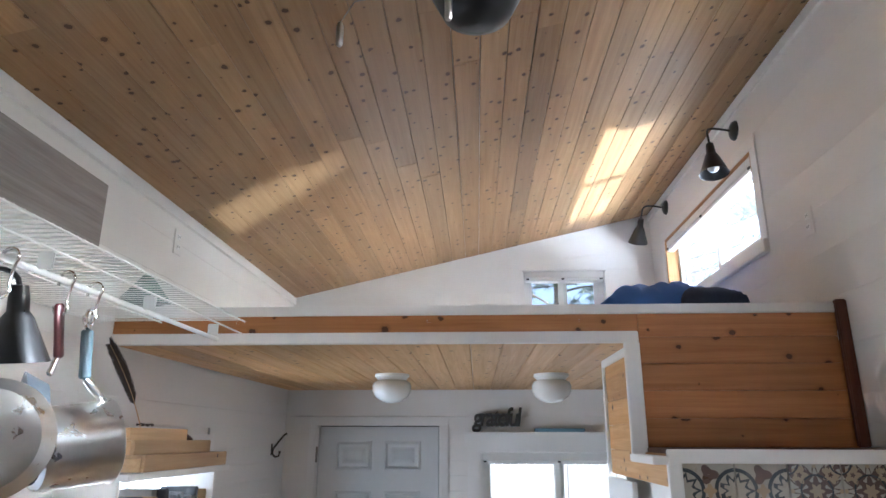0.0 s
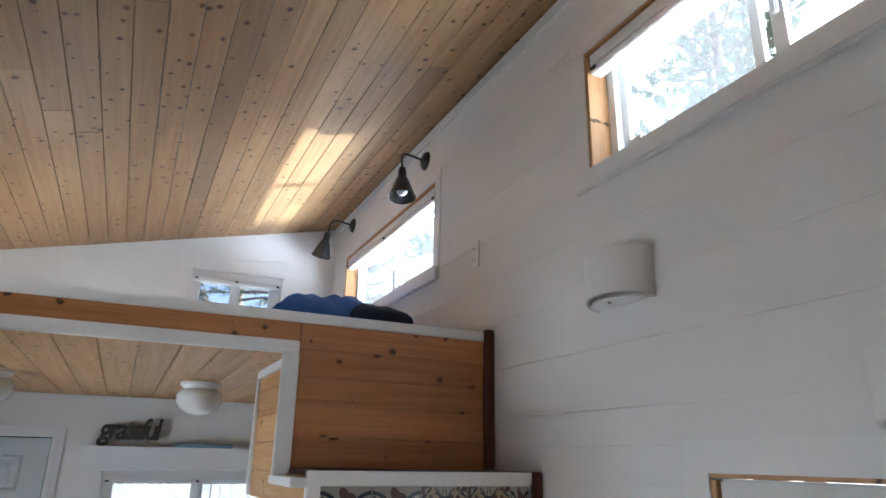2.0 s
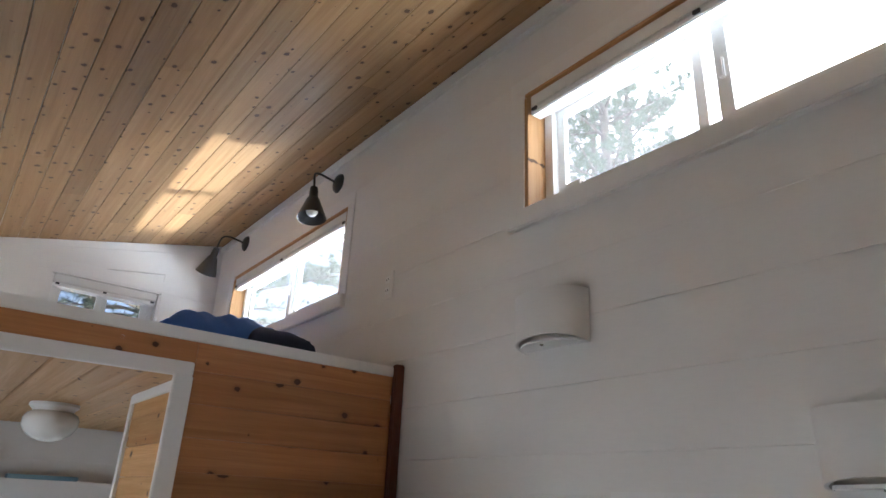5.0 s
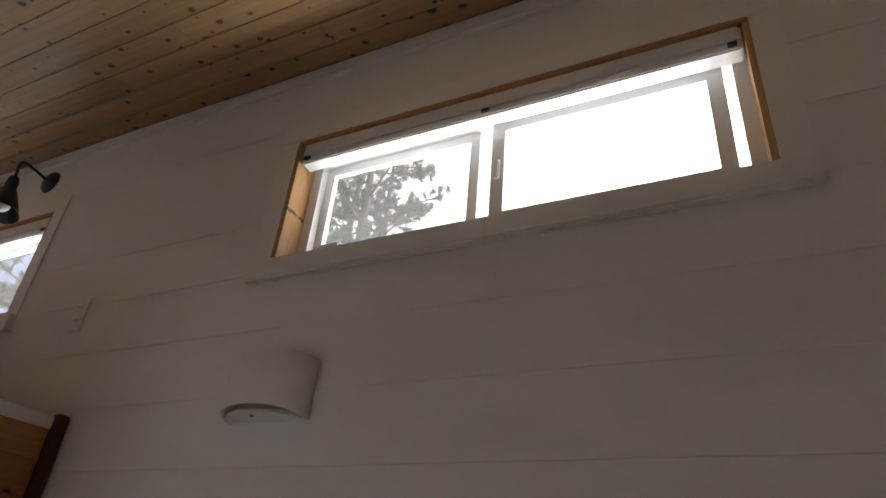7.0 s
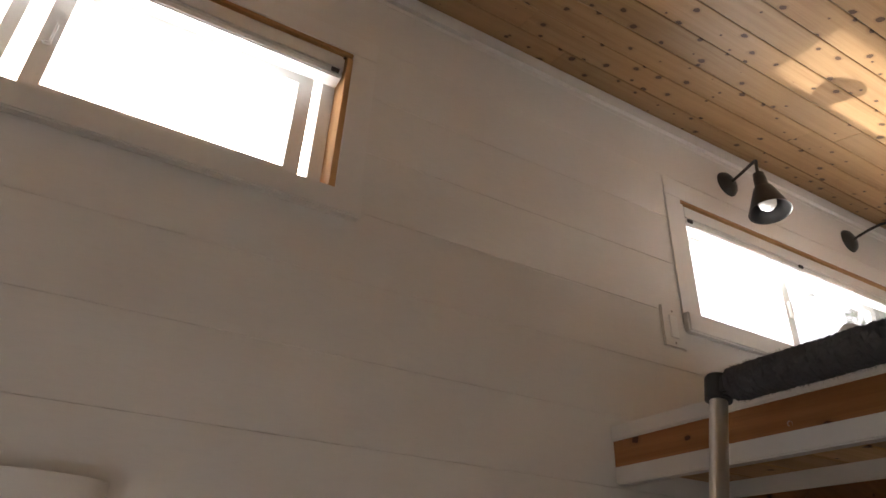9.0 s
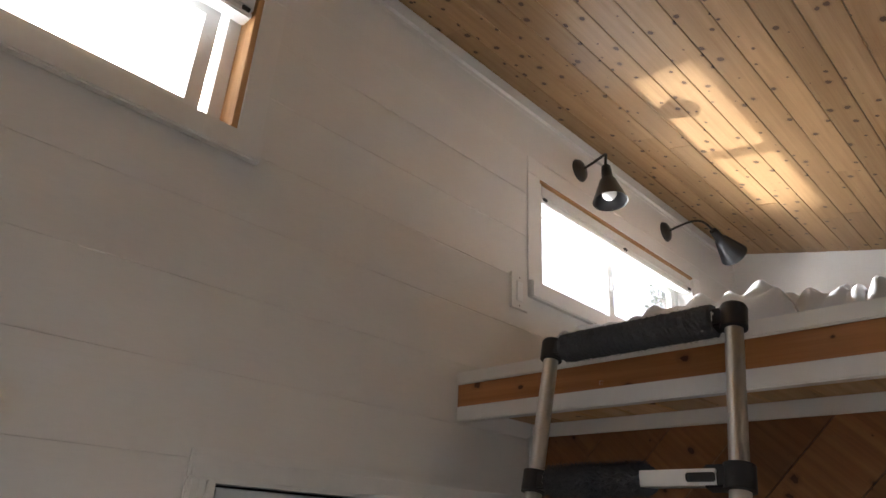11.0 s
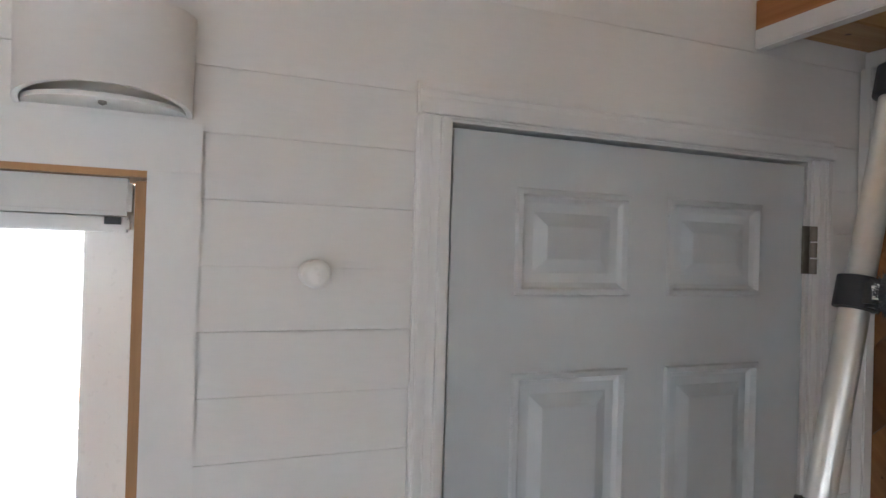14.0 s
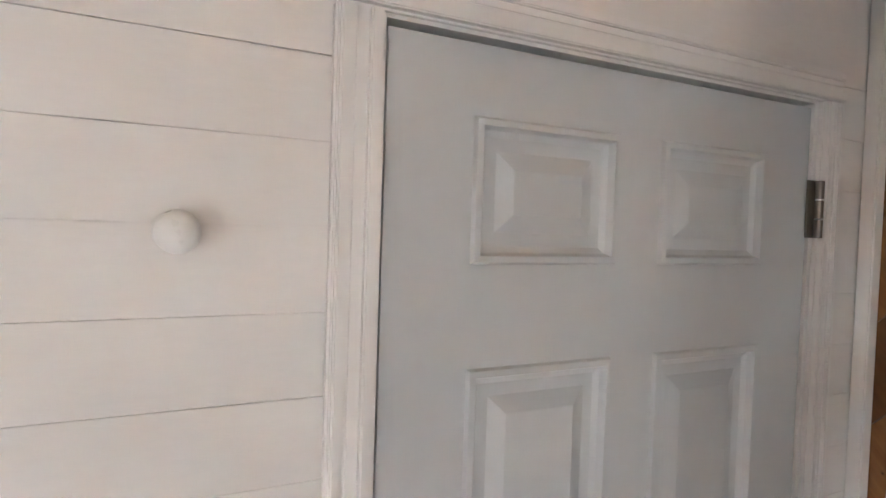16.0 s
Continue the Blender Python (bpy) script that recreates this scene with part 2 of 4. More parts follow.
glass.b.inputs["Transmission Weight"].default_value = 1.0
glass.b.inputs["IOR"].default_value = 1.05
# translucent veil over the pane imitates window glare that washes out the view
glare_veil = glass.n("ShaderNodeBsdfTranslucent")
glare_veil.inputs["Color"].default_value = (0.86, 0.88, 0.9, 1)
veil_noise = glass.n("ShaderNodeTexNoise", Scale=3.0, Detail=5.0, Roughness=0.65)
spot = glass.n("ShaderNodeNewGeometry")
glass.l(spot.outputs["Position"], veil_noise.inputs["Vector"])
veiled_pane = glass.t.nodes.new("ShaderNodeMixShader")
glass.l(glass.math("ADD", glass.math("MULTIPLY", veil_noise.outputs[0], 0.025), 0.006), veiled_pane.inputs[0])
glass.l(glass.b.outputs[0], veiled_pane.inputs[1])
glass.l(glare_veil.outputs[0], veiled_pane.inputs[2])
glass.l(veiled_pane.outputs[0], glass.t.nodes["Material Output"].inputs[0])
glass = glass.m


# ---- builders ----
def mesh_of(name, bm, material, smooth=False):
    me = bpy.data.meshes.new(name)
    bm.to_mesh(me)
    bm.free()
    me.materials.append(material)
    if smooth:
        for p in me.polygons:
            p.use_smooth = True
        me.set_sharp_from_angle(angle=radians(38))
    return me


def part(name, bm, material, parent=None, label="", smooth=False):
    ob = new(name, mesh_of(name, bm, material, smooth))
    ob.parent = parent
    return tagged(ob, label)


def thing(name, label, category, at=(0, 0, 0), group="", kind=""):
    ob = new(name)
    ob.empty_display_size = 0.05
    ob.location = at
    return tagged(ob, label, category, group, kind)


def shell(name, bm, material, label, category):
    return tagged(part(name, bm, material), label, category, kind="structure")


def box(bm, x0, x1, y0, y1, z0, z1, bevel=0.0):
    b = bmesh.new() if bevel else bm
    v = [b.verts.new((x, y, z)) for x in (x0, x1) for y in (y0, y1) for z in (z0, z1)]
    for f in ((0, 1, 3, 2), (4, 6, 7, 5), (0, 4, 5, 1), (2, 3, 7, 6), (0, 2, 6, 4), (1, 5, 7, 3)):
        b.faces.new([v[i] for i in f])
    if bevel:
        bmesh.ops.bevel(b, geom=b.edges[:], offset=bevel, segments=2, affect="EDGES")
        me = bpy.data.meshes.new("t")
        b.to_mesh(me)
        b.free()
        bm.from_mesh(me)
        bpy.data.meshes.remove(me)
    return bm


def boxed(*a, bevel=0.0):
    return box(bmesh.new(), *a, bevel=bevel)


def tube(bm, pts, radius, sides=8, taper=None, caps=True):
    """A round bar along a line of points."""
    pts = [Vector(p) for p in pts]
    rings = []
    up = Vector((0.31, 0.17, 0.93))
    for i, p in enumerate(pts):
        d = (pts[min(i + 1, len(pts) - 1)] - pts[max(i - 1, 0)]).normalized()
        a = d.cross(up)
        if a.length < 0.05:
            a = d.cross(Vector((1, 0, 0)))
        a.normalize()
        b = d.cross(a)
        r = radius * (taper[i] if taper else 1)
        rings.append([bm.verts.new(p + (a * math.cos(q) + b * math.sin(q)) * r) for q in (2 * math.pi * j / sides for j in range(sides))])
    for r0, r1 in zip(rings, rings[1:]):
        for j in range(sides):
            bm.faces.new((r0[j], r0[(j + 1) % sides], r1[(j + 1) % sides], r1[j]))
    if caps:
        bm.faces.new(rings[0][::-1])
        bm.faces.new(rings[-1])
    return bm


def turned(profile, m=None, sides=28, close=False):
    """A turned shape: (radius, height) pairs round the z axis, then moved by m."""
    bm = bmesh.new()
    rings = [[bm.verts.new((r * math.cos(q), r * math.sin(q), z)) for q in (2 * math.pi * j / sides for j in range(sides))] for r, z in profile]
    for r0, r1 in zip(rings, rings[1:]):
        for j in range(sides):
            bm.faces.new((r0[j], r0[(j + 1) % sides], r1[(j + 1) % sides], r1[j]))
    if close:
        bm.faces.new(rings[0][::-1])
        bm.faces.new(rings[-1])
    if m is not None:
        bm.transform(m)
    bmesh.ops.recalc_face_normals(bm, faces=bm.faces)
    return bm


def grid_cells(u0, u1, v0, v1, holes):
    """The rectangles of a wall that are left between its openings."""
    us = sorted({u0, u1, *(h[i] for h in holes for i in (0, 1) if u0 < h[i] < u1)})
    for a, b in zip(us, us[1:]):
        m = (a + b) / 2
        cuts = sorted((max(h[2], v0), min(h[3], v1)) for h in holes if h[0] < m < h[1] and h[3] > v0 and h[2] < v1)
        z = v0
        for c0, c1 in cuts:
            if c0 - z > 1e-4:
                yield a, b, z, c0
            z = max(z, c1)
        if v1 - z > 1e-4:
            yield a, b, z, v1


def row_runs(u0, u1, v0, v1, holes):
    """The lengths of one horizontal board, cut at the openings that it meets."""
    solid = [(u0, u1)]
    for h in holes:
        if h[2] < v1 - 1e-3 and h[3] > v0 + 1e-3:
            solid = [s for a, b in solid for s in ((a, min(b, h[0])), (max(a, h[1]), b)) if s[1] - s[0] > 0.01]
    return solid


# ---- the shell ----
WEST, NORTH, SOUTH, BATH = -2.55, 4.18, -2.80, -0.99
LOFT_N, LOFT_S = 1.945, -0.65


def roof(x):
    return 3.485 + 0.232 * x


EAST_HOLES = [(0.11, 1.34, 2.775, 3.192), (2.47, 3.86, 2.755, 3.19), (-2.25, -1.03, 2.752, 3.172), (0.449, 1.0, 0.95, 1.92), (-0.815, 0.005, 0.0, 2.035)]
NORTH_HOLES = [(-2.33, -1.50, 0.0, 2.02), (-1.245, -0.18, 0.95, 1.857), (-0.925, -0.33, 2.55, 3.085)]
WEST_HOLES = [(1.81, 2.91, 1.05, 1.90), (0.0, 1.3, 1.05, 2.0)]

bm = boxed(WEST - 0.2, 0.2, SOUTH - 0.2, NORTH + 0.2, -0.12, -0.02)
floor = shell("floor", bm, floor_wood, "brown wooden plank floor of the tiny house", "floor")

bm = bmesh.new()
for a, b, c, d in grid_cells(SOUTH - 0.12, NORTH + 0.12, -0.02, 3.62, EAST_HOLES):
    box(bm, 0.012, 0.13, a, b, c, d)
wall_east = shell("wall_east", bm, white_wall, "white-painted horizontal shiplap wall, high side", "wall")
bm = bmesh.new()
for a, b, c, d in grid_cells(SOUTH - 0.12, NORTH + 0.12, -0.02, 3.02, WEST_HOLES):
    box(bm, WEST - 0.13, WEST - 0.012, a, b, c, d)
wall_west = shell("wall_west", bm, white_wall, "white-painted horizontal shiplap wall, low side", "wall")
bm = bmesh.new()
for a, b, c, d in grid_cells(WEST - 0.012, 0.012, -0.02, 3.6, NORTH_HOLES):
    box(bm, a, b, NORTH + 0.012, NORTH + 0.13, c, d)
for v in bm.verts:
    v.co.z = min(v.co.z, roof(v.co.x) + 0.05)
wall_north = shell("wall_north", bm, white_wall, "white-painted gable wall with door and windows", "wall")
bm = boxed(WEST - 0.012, 0.012, SOUTH - 0.13, SOUTH, -0.02, 3.6)
for v in bm.verts:
    v.co.z = min(v.co.z, roof(v.co.x) + 0.05)
wall_south = shell("wall_south", bm, white_wall, "white-painted wall behind the raised bed", "wall")

# sloping ceiling of tongue-and-groove boards
bm = boxed(-3.0, 0.35, SOUTH - 0.3, NORTH + 0.3, 0.022, 0.12)
for v in bm.verts:
    v.co.z += roof(v.co.x)
roof_shell = shell("roof", bm, white_plain, "solid roof deck above the board ceiling", "roof")
rng = random.Random(4)
bm = bmesh.new()
n_boards = 27
bw = -WEST / n_boards
for i in range(n_boards):
    x0, x1 = WEST + i * bw + 0.0009, WEST + (i + 1) * bw - 0.0009
    y = SOUTH - rng.uniform(0, 1.5)
    while y < NORTH:
        y2 = y + rng.uniform(1.4, 3.4)
        ya, yb = max(y, SOUTH), min(y2, NORTH)
        if yb - ya > 0.05:
            lift = rng.uniform(0, 0.0012)
            prof = ((x0, 0.02), (x0, 0.002), (x0 + 0.002, 0.0), (x1 - 0.002, 0.0), (x1, 0.002), (x1, 0.02))
            ends = [[bm.verts.new((x, yy, roof(x) + z + lift)) for x, z in prof] for yy in (ya + 0.0006, yb - 0.0006)]
            for j in range(5):
                bm.faces.new((ends[0][j], ends[0][j + 1], ends[1][j + 1], ends[1][j]))
            bm.faces.new(ends[0][::-1])
            bm.faces.new(ends[1])
        y = y2
bmesh.ops.recalc_face_normals(bm, faces=bm.faces)
ceiling = shell("ceiling", bm, ceiling_wood, "honey-coloured knotty pine tongue-and-groove sloping ceiling", "ceiling")

# cove trim under the ceiling on the long walls
for name, x0, x1 in (("trim_east", -0.016, 0.0), ("trim_west", WEST, WEST + 0.016)):
    bm = boxed(x0, x1, SOUTH, NORTH, -0.05, -0.004)
    for v in bm.verts:
        v.co.z += roof(v.co.x)
    shell(name, bm, white_trim, "narrow white trim where wall meets ceiling", "trim")


# ---- windows and doors of the shell ----
def frame_ring(bm, y0, y1, z0, z1, w, x0, x1):
    """Four butted rails round an opening in an east-facing plane."""
    box(bm, x0, x1, y0, y1, z0, z0 + w)
    box(bm, x0, x1, y0, y1, z1 - w, z1)
    box(bm, x0, x1, y0, y0 + w, z0 + w, z1 - w)
    box(bm, x0, x1, y1 - w, y1, z0 + w, z1 - w)
    return bm


def window(name, hole, label, casing, mull, sill=True, blind=True, open_to=None, sash_to=None, origin=Matrix(), linings=(None, None)):
    """A sliding window in its pine-lined opening. Built in the east wall's plane; origin moves it to another wall."""
    y0, y1, z0, z1 = hole
    root = thing(name, label, "window", kind="structure")
    root.matrix_world = origin
    e = 0.003
    flat_m, up_m = linings[0] or reveal_y, linings[1] or reveal_z
    for nm, m, a in (("reveal", flat_m, (y0, y1, z1 - 0.009, z1 + e)), ("reveal", linings[2] or flat_m if len(linings) > 2 else flat_m, (y0, y1, z0 - e, z0 + 0.012)),
                     ("reveal", up_m, (y0 - e, y0 + 0.014, z0 + 0.012, z1 - 0.014)), ("reveal", up_m, (y1 - 0.014, y1 + e, z0 + 0.012, z1 - 0.014))):
        part(nm, boxed(-0.002, 0.125, *a, bevel=0.0015), m, root, "lining board")
    a, b, c, d = y0 + 0.014, y1 - 0.014, z0 + 0.012, z1 - 0.014
    part("window_frame", frame_ring(bmesh.new(), a, b, c, d, 0.032, 0.075, 0.12), vinyl, root, "white vinyl frame")
    at = y0 + (y1 - y0) * mull
    part("fixed_sash", frame_ring(bmesh.new(), at - 0.028, b - 0.032, c + 0.032, d - 0.032, 0.028, 0.10, 0.118), vinyl, root)
    lo = a + 0.032 if open_to is None else open_to
    hi = at + 0.035 if sash_to is None else sash_to
    sash = part("sliding_sash", frame_ring(bmesh.new(), lo, hi, c + 0.032, d - 0.032, 0.036, 0.078, 0.097), vinyl, root)
    part("latch", boxed(0.066, 0.079, hi - 0.026, hi - 0.01, (c + d) / 2 - 0.03, (c + d) / 2 + 0.03, bevel=0.003), vinyl, sash)
    for u0, u1, xx in ((lo + 0.036, hi - 0.036, 0.086), (at, b - 0.06, 0.108)):
        p = part("pane", boxed(xx, xx + 0.004, u0 - 0.004, u1 + 0.004, c + 0.066, d - 0.066), glass, root)
        p.visible_shadow = False
    w = casing
    for nm, aa in (("casing", (y0 - w, y1 + w, z1, z1 + w)), ("casing", (y0 - w, y0, z0, z1)), ("casing", (y1, y1 + w, z0, z1))):
        part(nm, boxed(-0.006, -0.001, *aa, bevel=0.0015), white_trim, root)
    if sill:
        part("window_sill", boxed(-0.024, 0.0, y0 - w, y1 + w, z0 - 0.058, z0 + 0.002, bevel=0.004), white_trim, root)
    if blind:
        bl = part("blind", boxed(0.003, 0.05, y0 + 0.018, y1 - 0.018, z1 - 0.062, z1 - 0.011, bevel=0.006), blind_cloth, root, "rolled-up pale fabric blind")
        part("bottom_rail", boxed(0.004, 0.05, y0 + 0.02, y1 - 0.02, z1 - 0.084, z1 - 0.064, bevel=0.004), vinyl, bl)
        for yy in (y0 + 0.03, y1 - 0.05, (y0 + y1) / 2):
            part("clip", boxed(-0.002, 0.006, yy, yy + 0.02, z1 - 0.074, z1 - 0.064), black_plastic, bl, "small dark clip")
    return root


window("window_1", EAST_HOLES[0], "wide sliding window high in white shiplap wall, blind rolled up", 0.062, 0.575, open_to=0.178, sash_to=0.745)
window("window_2", EAST_HOLES[1], "high sliding window beside the blue bed, blind rolled up", 0.06, 0.5)
window("window_3", EAST_HOLES[2], "high sliding window beside the grey bed, blind rolled up", 0.07, 0.5, linings=(reveal_y, white_trim, white_trim))
window("window_4", EAST_HOLES[3], "tall low window with pine lining and rolled blind", 0.07, 0.5)
NORTH_AT = pose(0, NORTH, 0, 0, 0, 90)


def north_hole(h):
    return (-h[1], -h[0], h[2], h[3])


window("window_5", north_hole(NORTH_HOLES[1]), "window under the shelf in the gable wall", 0.075, 0.5, origin=NORTH_AT, linings=(white_trim, white_trim))
window("window_6", north_hole(NORTH_HOLES[2]), "small sliding window in the loft gable wall", 0.074, 0.5, origin=NORTH_AT, linings=(white_trim, white_trim))
WEST_AT = pose(WEST, 0, 0, 0, 0, 180)
window("window_7", (-2.91, -1.81, 1.05, 1.90), "pine-framed window behind the book shelf", 0.05, 0.5, origin=WEST_AT)


window("window_8", (-1.3, 0.0, 1.05, 2.0), "wide kitchen window in the low wall", 0.05, 0.5, blind=False, origin=WEST_AT)


def ogee(bm, y0, y1, z0, z1, w):
    """A moulded panel: a raised bead round a sunk field with a bevelled centre, on the plane x = 0 facing -x."""
    levels = ((0.0, 0.0), (0.003, -0.006), (0.011, -0.007), (0.015, 0.004), (0.023, 0.0095), (w - 0.012, 0.0095), (w + 0.012, 0.0005))
    rings = []
    for inset, x in levels:
        rings.append([bm.verts.new((x, y, z)) for y, z in ((y0 + inset, z0 + inset), (y1 - inset, z0 + inset), (y1 - inset, z1 - inset), (y0 + inset, z1 - inset))])
    for r0, r1 in zip(rings, rings[1:]):
        for j in range(4):
            bm.faces.new((r0[j], r0[(j + 1) % 4], r1[(j + 1) % 4], r1[j]))
    bm.faces.new(rings[-1])
    return bm


def panel_door(name, width, height, label, origin, hinges=True, hinge_side=0):
    """A six-panel door in its moulded casing, hung in the plane x = 0; y runs from 0 to width."""
    root = thing(name, label, "door", kind="structure")
    root.matrix_world = origin
    stile, mid = 0.122, 0.085
    pw = (width - 2 * stile - mid) / 2
    holes = []
    top = height
    for z0, z1 in ((top - 0.278, top - 0.093), (top - 1.06, top - 0.41), (0.24, top - 1.20)):
        for y0 in (stile, stile + pw + mid):
            holes.append((y0, y0 + pw, z0, z1))
    bm = bmesh.new()
    for a, b, c, d in grid_cells(0.003, width - 0.003, 0.005, height - 0.004, holes):
        box(bm, 0.0, 0.04, a, b, c, d)
    for h in holes:
        box(bm, 0.018, 0.04, *h)
    leaf = part("door_leaf", bm, door_paint, root, "pale grey painted leaf")
    leaf.location.x = 0.004
    for h in holes:
        p = part("panel", ogee(bmesh.new(), *h, 0.052), door_paint, leaf)
    w, g0 = 0.056, 0.009
    for y0, y1, z0, z1, up in ((-w - g0, -g0, 0, height + 0.008, 1), (width + g0, width + w + g0, 0, height + 0.008, 1), (-w - g0, width + w + g0, height + 0.008, height + 0.008 + w, 0)):
        bm = boxed(-0.012, 0.0, y0, y1, z0, z1, bevel=0.003)
        for f0, f1, dep in ((0.08, 0.3, 0.018), (0.38, 0.52, 0.0145), (0.68, 0.95, 0.021)):
            if up:
                g = (f0, f1) if y0 < 0 else (1 - f1, 1 - f0)
                box(bm, -dep, -0.004, y0 + w * g[0], y0 + w * g[1], z0 + 0.002, z1 - 0.001, bevel=0.002)
            else:
                g = (1 - f1, 1 - f0)
                box(bm, -dep, -0.004, y0 + 0.004, y1 - 0.004, z0 + w * g[0], z0 + w * g[1], bevel=0.002)
        part("casing", bm, white_trim, root, "moulded white casing")
    for y0, y1 in ((-0.012, -0.001), (width + 0.001, width + 0.012)):
        part("jamb", boxed(0.0, 0.12, y0, y1, 0, height + 0.004), white_trim, root)
    part("jamb", boxed(0.0, 0.12, -0.012, width + 0.012, height + 0.004, height + 0.016), white_trim, root)
    # black strip behind the head gap, standing in for its shade
    part("gap_shade", boxed(0.056, 0.12, 0.0, width, height - 0.004, height + 0.004), black_plastic, root, "black strip drawn as the shade in the gap at the door head")
    part("outer_skin", boxed(0.054, 0.058, -0.01, width + 0.01, 0, height), door_paint, root)
    for z in (height - 0.18, height / 2, 0.22):
        y = -0.008 if hinge_side == 0 else width + 0.008
        bm = bmesh.new()
        for k in range(3):
            tube(bm, ((-0.012, y, z - 0.05 + k * 0.034), (-0.012, y, z - 0.05 + k * 0.034 + 0.031)), 0.0075, 10)
        box(bm, -0.004, -0.0005, y - 0.006, y + 0.02, z - 0.05, z + 0.05)
        part("hinge", bm, hinge_metal, root, "worn metal butt hinge", smooth=True)
    return root


panel_door("door_1", 0.81, 2.03, "pale grey six-panel door, shut, in moulded white casing", pose(0, -0.81, 0))
panel_door("door_2", 0.81, 2.01, "white six-panel gable door, shut, under the loft", pose(-1.51, NORTH, 0, 0, 0, 90), hinge_side=1)


# ---- lofts ----
def loft(name, y_front, y_back, away, label, strip_end=0.0, soffit=2.25):
    """A sleeping platform: board soffit, deck and a front edge of cedar between two white strips. away: +1 or -1 along y."""
    root = thing(name, label, "loft", kind="structure")
    a, b = sorted((y_front + away * 0.03, y_back))
    part("deck", boxed(WEST, 0, a, b, soffit + 0.012, 2.365), white_plain, root)
    f = sorted((y_front, y_front + away * 0.03))
    part("lower_strip", boxed(WEST, strip_end, f[0], f[1], 2.248, 2.287, bevel=0.003), white_trim, root, "white painted strip")
    part("upper_strip", boxed(WEST, 0, f[0] - 0.004, f[1] + 0.004, 2.346, 2.380, bevel=0.003), white_trim, root, "white painted strip")
    part("fascia", boxed(WEST, 0, f[0] + 0.004, f[1], 2.287, 2.346) if away > 0 else boxed(WEST, 0, f[0], f[1] - 0.004, 2.287, 2.346), cedar_x, root, "knotty cedar front board")
    n = 22
    w = -WEST / n
    bm = bmesh.new()
    prof = ((0.001, 0.012), (0.001, 0.004), (0.005, 0.0), (w - 0.005, 0.0), (w - 0.001, 0.004), (w - 0.001, 0.012))
    ends = [[bm.verts.new((x, yy, z)) for x, z in prof] for yy in (a, b)]
    for j in range(5):
        bm.faces.new((ends[0][j], ends[0][j + 1], ends[1][j + 1], ends[1][j]))
    bmesh.ops.recalc_face_normals(bm, faces=bm.faces)
    board = mesh_of("soffit_board", bm, soffit_wood)
    for i in range(n):
        o = new("soffit_board", board)
        o.parent = root
        o.location = (WEST + i * w, 0, soffit)
    return root


north_loft = loft("loft_north", LOFT_N, NORTH, 1, "sleeping loft platform with cedar front and white edges", -0.70)
south_loft = loft("loft_south", LOFT_S, SOUTH, -1, "raised bed platform with cedar front and white edges", soffit=2.289)
for x in (-2.1, -1.42, -0.9, -0.3):
    part("screw", turned([(0.0005, -0.002), (0.0045, -0.0015), (0.005, 0)], pose(x, LOFT_N + 0.003, 2.325, 90), 10), screw_metal, north_loft, "screw head")
for x in (-0.45, -0.5):
    part("screw", turned([(0.0005, -0.002), (0.0045, -0.0015), (0.005, 0)], pose(x, LOFT_S - 0.003, 2.3 + 0.05 * (x < -0.47), -90), 10), screw_metal, south_loft, "screw head")

# stair block under the loft's corner
stair = thing("stair_block", "boxed cedar stair with white edges and a tiled front", "stair", kind="structure")
SX = -0.70
part("upper_box", boxed(SX + 0.004, -0.02, LOFT_N + 0.012, 2.5, 1.80, 2.25), cedar_x, stair)
part("lower_box", boxed(SX + 0.03, -0.004, 1.68, 2.44, 0.0, 1.88), white_plain, stair)
for i in range(5):
    z0, z1 = 1.907 + i * 0.0895, 1.907 + (i + 1) * 0.0895 - 0.0008
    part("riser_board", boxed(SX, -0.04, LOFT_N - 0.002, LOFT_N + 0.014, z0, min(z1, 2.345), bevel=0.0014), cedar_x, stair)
for i in range(5):
    z0, z1 = 1.80 + i * 0.0925, 1.80 + (i + 1) * 0.0925 - 0.002
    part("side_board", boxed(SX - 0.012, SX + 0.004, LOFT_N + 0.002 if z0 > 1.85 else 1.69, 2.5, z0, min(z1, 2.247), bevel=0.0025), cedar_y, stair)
part("front_upright", boxed(SX - 0.052, SX, LOFT_N - 0.008, LOFT_N + 0.012, 1.88, 2.248, bevel=0.003), white_trim, stair)
part("back_upright", boxed(SX - 0.022, SX - 0.013, 2.5, 2.53, 1.80, 2.248, bevel=0.002), white_trim, stair)
part("head_strip", boxed(SX - 0.026, SX - 0.013, LOFT_N + 0.012, 2.5, 2.218, 2.248, bevel=0.002), white_trim, stair)
part("tread", boxed(SX - 0.004, -0.012, 1.672, LOFT_N - 0.008, 1.886, 1.906, bevel=0.003), dark_strip, stair, "dark stained tread")
part("tread_nosing", boxed(SX - 0.02, -0.012, 1.652, 1.672, 1.866, 1.904, bevel=0.003), white_trim, stair)
part("side_nosing", boxed(SX - 0.062, SX - 0.02, 1.652, LOFT_N - 0.008, 1.862, 1.886, bevel=0.003), white_trim, stair)
part("lower_upright", boxed(SX - 0.02, SX + 0.018, 1.652, 1.676, 0.0, 1.866, bevel=0.003), white_trim, stair)
part("wall_strip", boxed(-0.038, -0.002, LOFT_N - 0.02, LOFT_N + 0.004, 1.907, 2.388, bevel=0.004), dark_strip, stair, "dark stained corner strip")
part("wall_strip", boxed(-0.034, -0.002, 1.64, 1.66, 0.6, 1.906, bevel=0.004), dark_strip, stair, "dark stained corner strip")
door_leaf = part("cupboard_door", boxed(SX - 0.03, SX - 0.012, 2.08, 2.5, 0.1, 1.79, bevel=0.003), white_trim, stair, "white panelled cupboard door")
